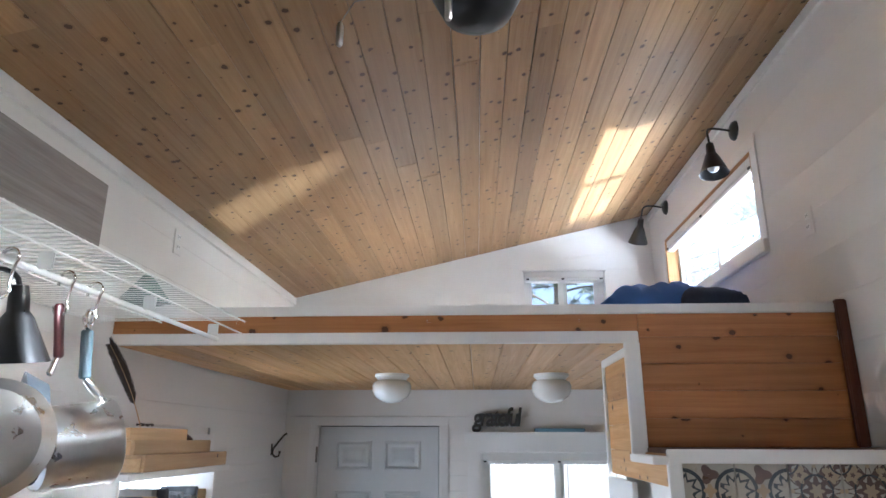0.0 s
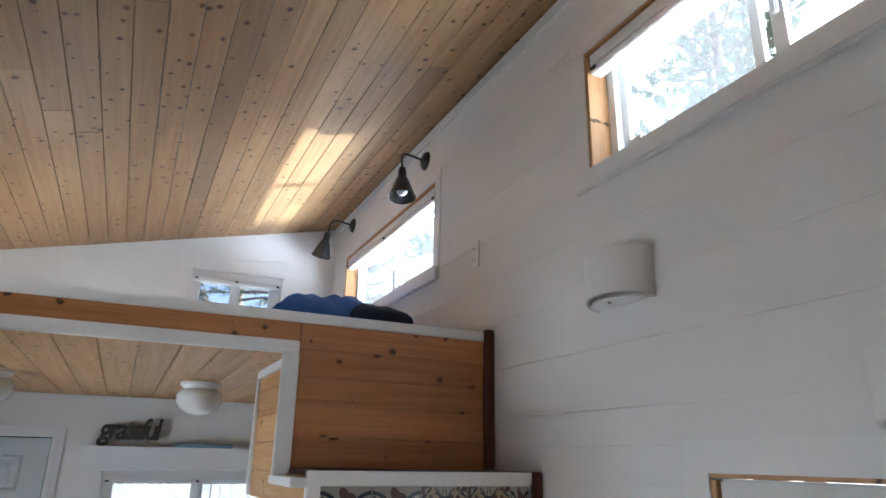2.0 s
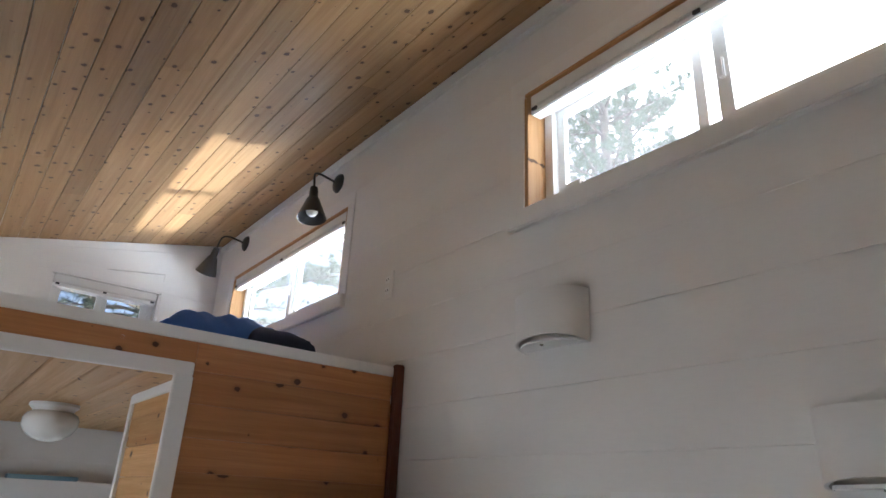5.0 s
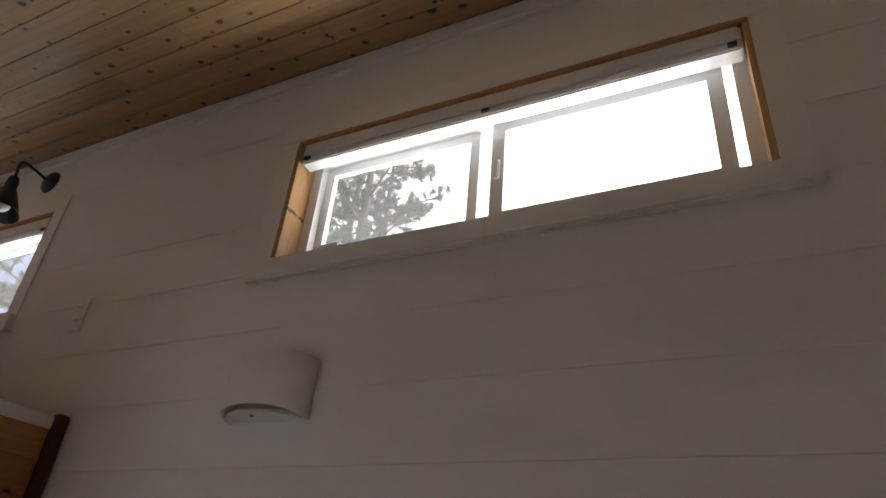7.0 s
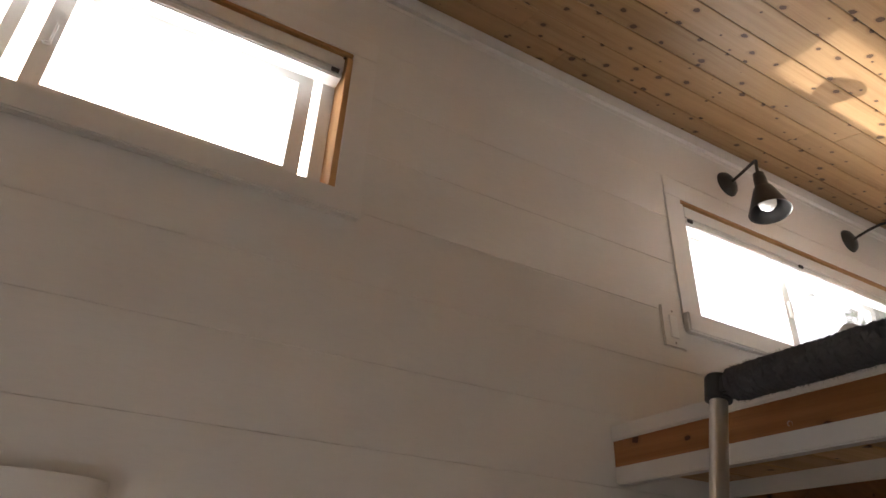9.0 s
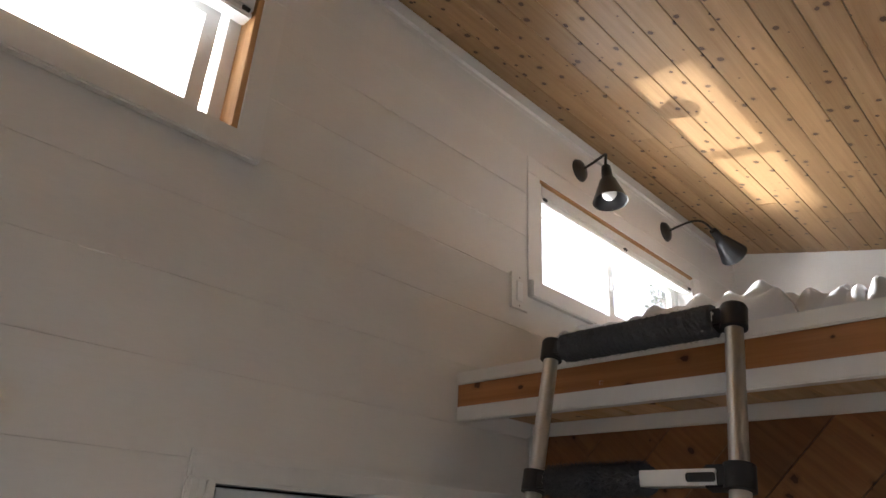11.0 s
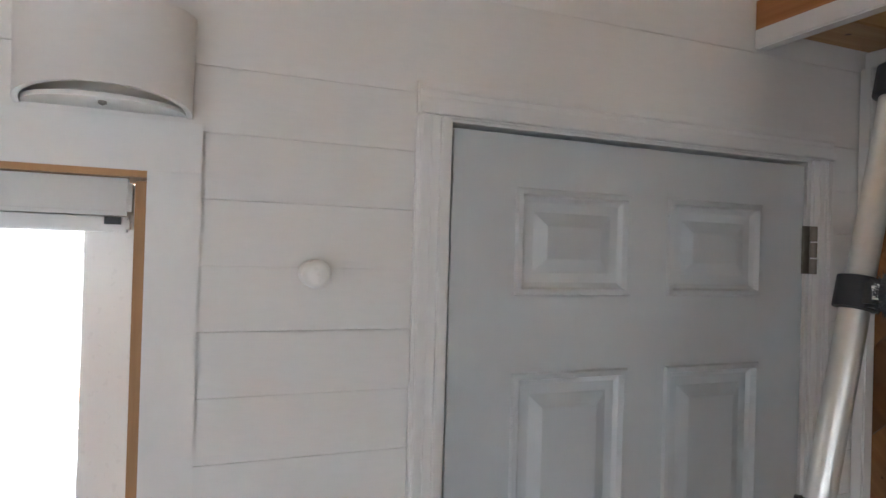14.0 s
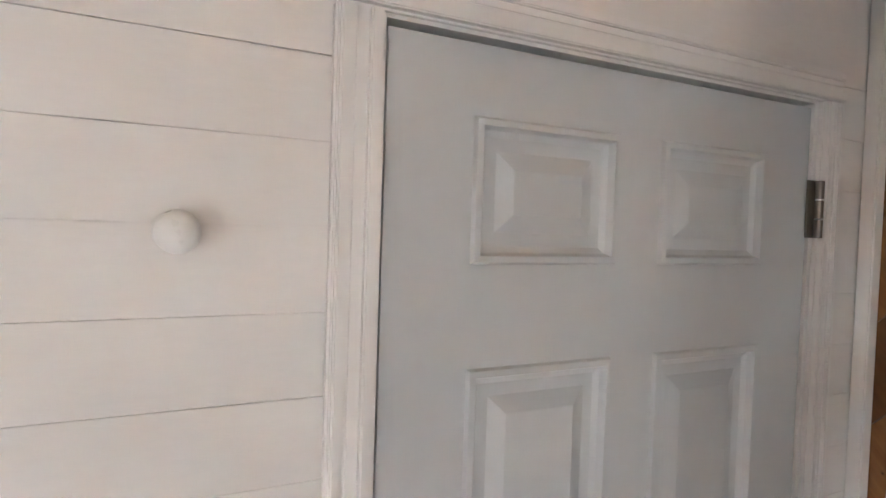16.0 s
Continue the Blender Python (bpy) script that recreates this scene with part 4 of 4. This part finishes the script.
bath_door = thing("door_3", "white casing and door in the slanting-board partition", "door", kind="structure")
part("casing", boxed(-1.0, -0.925, BATH + 0.002, BATH + 0.018, 0, 2.0, bevel=0.003), white_trim, bath_door)
part("casing", boxed(-1.84, -0.925, BATH + 0.002, BATH + 0.018, 2.0, 2.075, bevel=0.003), white_trim, bath_door)
part("casing", boxed(-1.84, -1.765, BATH + 0.002, BATH + 0.018, 0, 2.0, bevel=0.003), white_trim, bath_door)
part("door_leaf", boxed(-1.765, -1.0, BATH + 0.001, BATH + 0.01, 0, 2.0), white_trim, bath_door)


# ---- beds ----
def heap(x0, x1, y0, y1, base, height, folds, seed, drop, nx=70, ny=80, rip=4.0):
    """A rumpled cover: a closed cushion with soft edges, folds and creases."""
    bm = bmesh.new()
    off = Vector((seed * 7.1, seed * 3.3, 0))
    top = []
    for i in range(nx + 1):
        row = []
        for j in range(ny + 1):
            u, v = i / nx, j / ny
            x, y = x0 + (x1 - x0) * u, y0 + (y1 - y0) * v
            e = min(u * (x1 - x0), (1 - u) * (x1 - x0), v * (y1 - y0), (1 - v) * (y1 - y0))
            k = min(1, e / drop)
            k = math.sqrt(max(0, 1 - (1 - k) ** 2))
            p = Vector((x, y, 0)) + off
            w = noise.noise(p * 2.2) * 0.5
            f = abs(noise.noise(Vector((p.x * rip + w * 2, p.y * 8 + w * 3, 1)))) + 0.5 * abs(noise.noise(Vector((p.x * 10 + w * 3, p.y * 5, 4))))
            row.append(bm.verts.new((x, y, base + height * k * (1 + 0.25 * w) + folds * (f - 0.4) * k)))
        top.append(row)
    for i in range(nx):
        for j in range(ny):
            bm.faces.new((top[i][j], top[i + 1][j], top[i + 1][j + 1], top[i][j + 1]))
    edge = [top[i][0] for i in range(nx + 1)] + [top[nx][j] for j in range(1, ny + 1)] + [top[i][ny] for i in range(nx - 1, -1, -1)] + [top[0][j] for j in range(ny - 1, 0, -1)]
    low = [bm.verts.new((v.co.x, v.co.y, base - 0.001)) for v in edge]
    for i in range(len(edge)):
        k = (i + 1) % len(edge)
        bm.faces.new((edge[i], low[i], low[k], edge[k]))
    bm.faces.new(low)
    bmesh.ops.recalc_face_normals(bm, faces=bm.faces)
    return bm


bed = thing("bed", "low bed in the loft with rumpled blue covers", "bed", (-0.5, 3.0, 2.366))
part("mattress", boxed(-0.3, 0.42, -0.75, 1.1, 0.0, 0.06, bevel=0.02), grey_cloth, bed)
part("blue_cover", heap(-0.24, 0.27, -0.72, 1.1, 0.05, 0.17, 0.06, 2, 0.27), blue_cloth, bed, "rumpled blue cotton cover", smooth=True)
part("navy_pillow", heap(0.06, 0.33, -0.74, -0.15, 0.06, 0.11, 0.04, 5, 0.12, 40, 40), navy_cloth, bed, "dark navy pillow", smooth=True)

bed2 = thing("bed", "raised bed with a rumpled pale grey cover", "bed", (-1.3, -1.75, 2.366))
part("mattress", boxed(-1.1, 1.2, -1.0, 0.74, 0.0, 0.07, bevel=0.03), grey_cloth, bed2)
part("cover", heap(-1.15, 1.16, -1.0, 0.78, 0.03, 0.155, 0.07, 9, 0.09, 300, 120, 24.0), grey_cloth, bed2, "rumpled pale grey cotton cover", smooth=True)
part("folded_edge", heap(0.5, 1.24, -0.1, 0.80, 0.06, 0.175, 0.06, 14, 0.14, 120, 90, 14.0), grey_cloth, bed2, "bunched pale grey cover beside the window", smooth=True)

# ---- shelf over the gable window ----
shelf = thing("wall_shelf", "white painted ledge shelf above the gable window", "shelf", (-0.77, NORTH, 1.955))
part("board", boxed(-0.58, 0.56, -0.11, 0.0, 0.0, 0.02, bevel=0.003), white_trim, shelf)
part("lip", boxed(-0.57, 0.56, -0.085, -0.07, -0.045, 0.0, bevel=0.003), white_trim, shelf)
part("backing", boxed(-0.57, 0.56, -0.018, 0.0, -0.075, 0.0, bevel=0.003), white_trim, shelf)
txt = bpy.data.curves.new("lettering", "FONT")
txt.body, txt.size, txt.extrude, txt.bevel_depth, txt.space_character, txt.shear = "grateful", 0.165, 0.006, 0.004, 0.80, 0.18
tmp = new("lettering_source", txt)
bpy.context.view_layer.update()
me = bpy.data.meshes.new_from_object(tmp.evaluated_get(bpy.context.evaluated_depsgraph_get()))
bpy.data.objects.remove(tmp)
me.materials.clear()
me.materials.append(iron)
sign = tagged(new("word_sign", me), "dark cut-out word sign standing on the white shelf", "sign")
sign.matrix_world = pose(-1.285, NORTH - 0.055, 2.014, 90, 0, 0) @ Matrix.Diagonal((0.82, 1, 1, 1))
tray = tagged(part("book", boxed(-0.16, 0.16, -0.05, 0.05, 0, 0.022, bevel=0.004), paint("pale_blue_cover", (0.2, 0.33, 0.42), 0.5)), "thin pale blue book lying on the white shelf", "book")
tray.location = (-0.72, NORTH - 0.06, 1.975)

# ---- kitchen side ----
art_board = tagged(part("wall_board", boxed(WEST + 0.002, WEST + 0.022, 0.55, 1.753, 2.555, 2.778, bevel=0.002), grey_panel), "flat weathered grey wooden board on the white wall", "board")

wire = thing("wire_shelf", "white coated wire shelf on the wall with a hanging rod", "shelf", (WEST, 1.1, 2.30))
WB = Matrix.Translation((-WEST, -1.1, -2.30))


def wire_part(name, lines, r, label="", sides=6):
    bm = bmesh.new()
    for line in lines:
        tube(bm, line, r, sides)
    bm.transform(WB)
    return part(name, bm, wire_white, wire, label, smooth=True)


Y0, Y1 = 0.2, 1.855
first = wire_part("cross_wire", [((WEST + 0.004, Y0, 2.315), (-2.04, Y0, 2.315))], 0.0019, sides=5)
for i in range(1, 64):
    o = new("cross_wire", first.data)
    o.parent = wire
    o.location.y = 0.026 * i
for x, z in ((WEST + 0.01, 2.311), (-2.33, 2.311), (-2.04, 2.312), (-2.048, 2.272)):
    wire_part("long_wire", [((x, Y0, z), (x, Y1, z))], 0.0032)
wire_part("hanging_rod", [((-2.08, Y0, 2.235), (-2.08, Y1 - 0.12, 2.235))], 0.0065, sides=10)
for y in (0.45, 0.85, 1.25, 1.65):
    bm = boxed(-2.078, -2.046, y, y + 0.007, 2.236, 2.270, bevel=0.002)
    bm.transform(WB)
    part("rod_bracket", bm, wire_white, wire)
green = tagged(part("green_holder", turned([(0.0005, 0.0), (0.075, 0.0), (0.07, 0.012), (0.008, 0.09), (0.0005, 0.092)], pose(-2.24, 1.56, 2.3175, 0, 0, 20), 4), green_glass), "small dark green pyramid box on the wire shelf", "box")


def s_hook(y):
    hook = thing("s_hook", "steel hook hanging on the white rod", "hook", (-2.08, y, 2.235), group="hooks on the rod")
    pts = [(0.004 + 0.016 * math.cos(q), 0, 0.004 + 0.016 * math.sin(q)) for q in (radians(d) for d in range(-40, 201, 24))][::-1]
    pts = [(-0.012, 0, -0.01)] + pts[1:] + [(0.012, 0, -0.03)] + [(0.0 + 0.014 * math.cos(q), 0, -0.055 + 0.014 * math.sin(q)) for q in (radians(d) for d in range(40, -200, -26))]
    part("bar", tube(bmesh.new(), pts, 0.003, 8), chrome, hook, smooth=True)
    return hook


for y in (0.78, 0.945, 1.045):
    s_hook(y)


def handle_bar(bm, a, b, w, t):
    """A flat rounded handle from a to b."""
    a, b = Vector(a), Vector(b)
    tube(bm, [a.lerp(b, s) for s in (0, 0.04, 0.3, 0.7, 0.96, 1)], w, 12, (0.6, 0.95, 1.0, 0.92, 1.0, 0.7))
    for v in bm.verts:
        c = a.lerp(b, max(0, min(1, (v.co - a).dot(b - a) / (b - a).length_squared)))
        v.co.x = c.x + (v.co.x - c.x) * t
    return bm


pot = thing("saucepan", "scuffed steel saucepan with a slate grey handle hanging from a hook", "saucepan", (-2.08, 1.045, 2.173))
m = Matrix.Translation((-0.01, 0.04, -0.255)) @ pose(0, 0, 0, -82, 0, -38)
part("body", turned([(0.0005, -0.085), (0.066, -0.085), (0.078, -0.078), (0.083, -0.065), (0.086, 0.055), (0.091, 0.062), (0.088, 0.064), (0.083, 0.056), (0.079, -0.066), (0.0005, -0.078)], m, 44), steel_pan, pot, "scuffed steel body", smooth=True)
part("base_disc", turned([(0.0005, -0.092), (0.064, -0.092), (0.066, -0.0855)], m, 40, True), nonstick, pot, smooth=True)
part("grip", handle_bar(bmesh.new(), (0.0, 0.0, -0.02), (0.002, 0.014, -0.122), 0.015, 0.75), grey_handle, pot, "slate rubber grip", smooth=True)
part("neck", handle_bar(bmesh.new(), (0.002, 0.014, -0.12), (0.02, 0.075, -0.172), 0.010, 0.7), chrome, pot, smooth=True)
part("hanging_loop", tube(bmesh.new(), [(0, 0.012 * math.cos(q), 0.002 + 0.02 * math.sin(q)) for q in (2 * math.pi * j / 12 for j in range(13))], 0.004, 6, caps=False), chrome, pot, smooth=True)

pan = thing("frying_pan", "dark frying pan with a dark red handle hanging from a hook", "frying pan", (-2.08, 0.945, 2.178))
part("grip", handle_bar(bmesh.new(), (0, -0.005, 0.01), (0, 0.02, -0.095), 0.013, 0.6), red_handle, pan, "dark red plastic grip", smooth=True)
part("neck", handle_bar(bmesh.new(), (0, 0.018, -0.09), (0, 0.0, -0.13), 0.007, 0.8), chrome, pan, smooth=True)
m = Matrix.Translation((0.0, 0.0, -0.235)) @ pose(0, 0, 0, 92, 0, -50)
part("body", turned([(0.0005, 0.0), (0.085, 0.0), (0.108, 0.035), (0.111, 0.036), (0.088, -0.004), (0.0005, -0.005)], m, 40), nonstick, pan, "dark coated body", smooth=True)

lid = thing("steel_pan", "scuffed steel pan hanging from a hook on the white rod", "pan", (-2.08, 0.81, 2.178))
m = Matrix.Translation((0.0, -0.005, -0.25)) @ pose(0, 0, 0, 90, 0, 28)
part("body", turned([(0.0005, 0.012), (0.07, 0.012), (0.085, 0.008), (0.098, -0.018), (0.105, -0.03), (0.102, -0.032), (0.08, 0.002), (0.0005, 0.006)], m, 44), steel_pan, lid, "scuffed steel body", smooth=True)
part("grip", handle_bar(bmesh.new(), (0, -0.05, 0.0), (0.0, -0.01, -0.16), 0.012, 0.6), chrome, lid, smooth=True)

ledge = thing("book_shelf", "white shelf across the window with books under it", "shelf", (WEST, 2.3, 1.802))
part("board", boxed(0.0, 0.235, -0.55, 0.28, 0.0, 0.022, bevel=0.004), white_trim, ledge)
part("lower_board", boxed(0.0, 0.225, -0.55, 0.22, -0.33, -0.308, bevel=0.004), white_trim, ledge)
for y in (-0.55, 0.202):
    part("upright", boxed(0.0, 0.2, y, y + 0.018, -0.308, 0.0, bevel=0.002), white_trim, ledge)
bk = random.Random(17)
y = -0.50
while y < 0.15:
    w = bk.uniform(0.022, 0.045)
    b = thing("book", "upright book on the white shelf by the window", "book", (WEST + 0.03, 2.3 + y, 1.495), group="books under the shelf")
    h, dpt = bk.uniform(0.2, 0.27), bk.uniform(0.13, 0.17)
    mt = bk.choice((spine_dark, spine_dark, spine_pale, spine_tan, spine_pale))
    part("cover", boxed(0, dpt, 0, w - 0.002, 0, h, bevel=0.003), mt, b)
    part("spine_bar", boxed(dpt, dpt + 0.0012, w * 0.3, w * 0.65, h * 0.35, h * 0.75), vinyl if mt is spine_dark else spine_dark, b, "unreadable spine lettering")
    y += w
for i, (a, c, z, dep) in enumerate(((1.86, 2.57, 1.8245, 0.19), (1.84, 2.46, 1.8785, 0.16), (1.82, 2.25, 1.9245, 0.15))):
    hgt = (0.054, 0.046, 0.04)[i]
    b = thing("wooden_box", "pale wooden board box stacked on the white shelf", "box", (WEST + 0.03, a, z), group="stacked wooden boxes")
    part("front", boxed(dep - 0.012, dep, 0, c - a, 0, hgt, bevel=0.002), box_wood, b)
    part("back", boxed(0, 0.012, 0, c - a, 0, hgt, bevel=0.002), box_wood, b)
    part("lid", boxed(0.0125, dep - 0.0125, 0.0, c - a, hgt - 0.01, hgt - 0.001), box_wood, b)
    part("end", boxed(0.0125, dep - 0.0125, 0.0, 0.012, 0, hgt - 0.011), box_wood, b)
    part("end", boxed(0.0125, dep - 0.0125, c - a - 0.012, c - a, 0, hgt - 0.011), box_wood, b)
    if i == 0:
        part("finger_hole", turned([(0.007, 0.0), (0.0005, 0.001)], pose(dep + 0.0005, c - a - 0.1, hgt * 0.7, 0, 90, 0), 14), black_plastic, b)
for yy, zz, l in ((2.28, 1.925, 0.15), (2.48, 1.879, 0.07)):
    o = tagged(part("driftwood", tube(bmesh.new(), [(0, l * s, 0.012 + 0.01 * math.sin(s * 5)) for s in (0, 0.25, 0.5, 0.75, 1)], 0.013, 8, (0.5, 1, 0.8, 1.0, 0.4)), dark_strip, smooth=True), "small dark twisted driftwood piece on the wooden box", "driftwood")
    o.location = (WEST + 0.12, yy, zz)

# feather standing in a curl of wire
fe = thing("feather", "tall dark brown feather standing in a wire curl", "feather", (-2.43, 2.0, 1.966))
bm = bmesh.new()
q = [Vector((0.0, -0.012 * 0, 0.0)), Vector((0.0, -0.06, 0.09)), Vector((0.0, -0.15, 0.175)), Vector((0, -0.265, 0.255))]
spine = []
for i in range(31):
    s = i / 30
    spine.append(q[0] * (1 - s) ** 3 + q[1] * 3 * s * (1 - s) ** 2 + q[2] * 3 * s * s * (1 - s) + q[3] * s ** 3)
tube(bm, spine, 0.0018, 6, [1 - 0.6 * i / 30 for i in range(31)])
part("quill", bm, box_wood, fe, "pale quill", smooth=True)
vb = bmesh.new()
fr = random.Random(3)
for k in range(1500):
    s = fr.uniform(0.3, 0.995)
    p = spine[int(s * 30)].lerp(spine[min(30, int(s * 30) + 1)], s * 30 % 1)
    d = (spine[min(30, int(s * 30) + 1)] - spine[max(0, int(s * 30) - 1)]).normalized()
    side = fr.choice((-1, 1))
    n_ = Vector((0, d.z, -d.y)) * side
    wdt = 0.029 * math.sin(math.pi * min(1, (s - 0.15) * 1.05)) ** 0.6 * fr.uniform(0.75, 1.1) + 0.003
    e = p + n_ * wdt + d * wdt * 1.2 + Vector((fr.uniform(-0.003, 0.003), 0, 0))
    vb.faces.new([vb.verts.new(c) for c in (p - d * 0.003, p + d * 0.003, e)])
part("vane", vb, feather_brown, fe, "ragged dark brown vane")
part("wire_curl", tube(bmesh.new(), [(0.03 * math.cos(t * 0.5) * (1 - t / 40), 0.02 + 0.05 * math.sin(t * 0.33), 0.006 + 0.008 * abs(math.sin(t * 0.8))) for t in range(30)], 0.002, 5), iron, fe, "dark wire curl", smooth=True)

hook = thing("coat_hook", "dark metal coat hook on the white wall", "hook", (WEST, 3.9, 1.87))
part("plate", boxed(0.0, 0.005, -0.012, 0.012, -0.04, 0.03, bevel=0.002), iron, hook)
part("prongs", tube(bmesh.new(), [(0.09, 0.015, 0.09), (0.075, 0.012, 0.085), (0.04, 0.006, 0.04), (0.012, 0, 0.0), (0.008, 0, -0.03), (0.025, 0, -0.05), (0.048, 0, -0.045), (0.055, 0, -0.015)], 0.006, 8, (1.5, 1, 1, 1, 1, 1, 1, 1.5)), iron, hook, smooth=True)

# round hub hanging under the ceiling, with two pull chains
fan = thing("ceiling_fan_hub", "dark bronze ceiling fan hub with two pull chains", "ceiling fan", (-1.245, 0.62, roof(-1.245)))
part("rod", tube(bmesh.new(), ((0, 0, 0.0), (0, 0, -0.48)), 0.012, 12), black_metal, fan, smooth=True)
part("canopy", turned([(0.0005, 0.012), (0.07, 0.012), (0.065, -0.03), (0.014, -0.06)]), black_metal, fan, smooth=True)
part("motor", turned([(0.012, -0.47), (0.06, -0.49), (0.075, -0.52), (0.075, -0.565), (0.055, -0.605), (0.03, -0.618), (0.0005, -0.62)]), black_metal, fan, smooth=True)
for x, y, z in ((-0.224, 0.0, -0.631), (-0.045, -0.04, -0.617)):
    chain = part("pull_chain", tube(bmesh.new(), ((x * 0.25, y * 0.25, -0.55), (x * 0.9, y, z + 0.06), (x, y, z + 0.02)), 0.0012, 5), hinge_metal, fan)
    part("pull_end", tube(bmesh.new(), ((x, y, z + 0.02), (x, y, z + 0.012), (x, y, z - 0.02), (x, y, z - 0.024)), 0.006, 10, (0.6, 1, 1, 0.7)), aluminium, chain, "brushed metal pull end", smooth=True)


# ---- boards of the walls ----
def shiplap(wall, u0, u1, holes, place, seed, top=None, gap=0.0008):
    """Horizontal painted boards, cut at the openings. place turns (u, depth, z) into the world."""
    r = random.Random(seed)
    z = -0.02
    k = 0
    edges = [1.793 + 0.0938 * i for i in range(-19, 4)]
    edges += [edges[-1] + 0.168 * i for i in range(1, 10)]
    edges = [-0.02] + [e for e in edges if e > 0.0]
    for za, zb in zip(edges, edges[1:]):
        for a, b in row_runs(u0, u1, za, zb, holes):
            cuts = [a]
            while b - cuts[-1] > 9.0:
                cuts.append(cuts[-1] + r.uniform(1.2, 2.4))
            cuts.append(b)
            for c, d in zip(cuts, cuts[1:]):
                lim = top(c, d) if top else 9.0
                g = gap if za < 2.08 else gap * r.uniform(0.8, 1.4)
                z1 = min(zb - g / 2, lim)
                if z1 - za < 0.012:
                    continue
                sink = r.uniform(0.0, 0.0012)
                bm = bmesh.new()
                box(bm, c + 0.0004, d - 0.0004, sink, 0.0115, za + g / 2, z1)
                for v in bm.verts:
                    v.co = place(v.co)
                bmesh.ops.recalc_face_normals(bm, faces=bm.faces)
                part("board", bm, white_wall, wall)


shiplap(wall_east, SOUTH, NORTH, EAST_HOLES, lambda v: Vector((v.y, v.x, v.z)), 1, top=lambda a, b: 3.475)
shiplap(wall_west, SOUTH, NORTH, WEST_HOLES, lambda v: Vector((WEST - v.y, v.x, v.z)), 2, top=lambda a, b: roof(WEST) - 0.004)


# the gable's boards end under the slope
def gable_top(a, b):
    return roof(0) - 0.004


shiplap(wall_north, WEST, 0.0, NORTH_HOLES, lambda v: Vector((v.x, NORTH + v.y, min(v.z, roof(v.x) + 0.01))), 3, top=gable_top)

# slanting cedar boards of the partition
w = 0.135
k = 0
s2 = math.sqrt(0.5)
for i in range(-22, 26):
    bm = bmesh.new()
    c0, c1 = i * w + 0.0012, (i + 1) * w - 0.0012
    # a long board along the (1, 0, 1) slope, clipped to the wall's rectangle
    pts = []
    for along, across in ((-5, c0), (5, c0), (5, c1), (-5, c1)):
        pts.append((-1.2 - along * s2 + across * s2, 1.1 + along * s2 + across * s2))
    vs = [bm.verts.new((x, BATH, z)) for x, z in pts]
    bm.faces.new(vs)
    for co, no in (((WEST, 0, 0), (-1, 0, 0)), ((-0.002, 0, 0), (1, 0, 0)), ((0, 0, 0.0), (0, 0, -1)), ((0, 0, 2.286), (0, 0, 1))):
        bmesh.ops.bisect_plane(bm, geom=bm.verts[:] + bm.edges[:] + bm.faces[:], plane_co=co, plane_no=no, clear_outer=True)
    if not bm.faces:
        bm.free()
        continue
    bmesh.ops.solidify(bm, geom=bm.faces[:], thickness=0.014)
    ys = [v.co.y for v in bm.verts]
    shift = BATH - max(ys)
    for v in bm.verts:
        v.co.y += shift
    bmesh.ops.recalc_face_normals(bm, faces=bm.faces)
    part("slanted_board", bm, shaded_slant_wood, wall_bath)
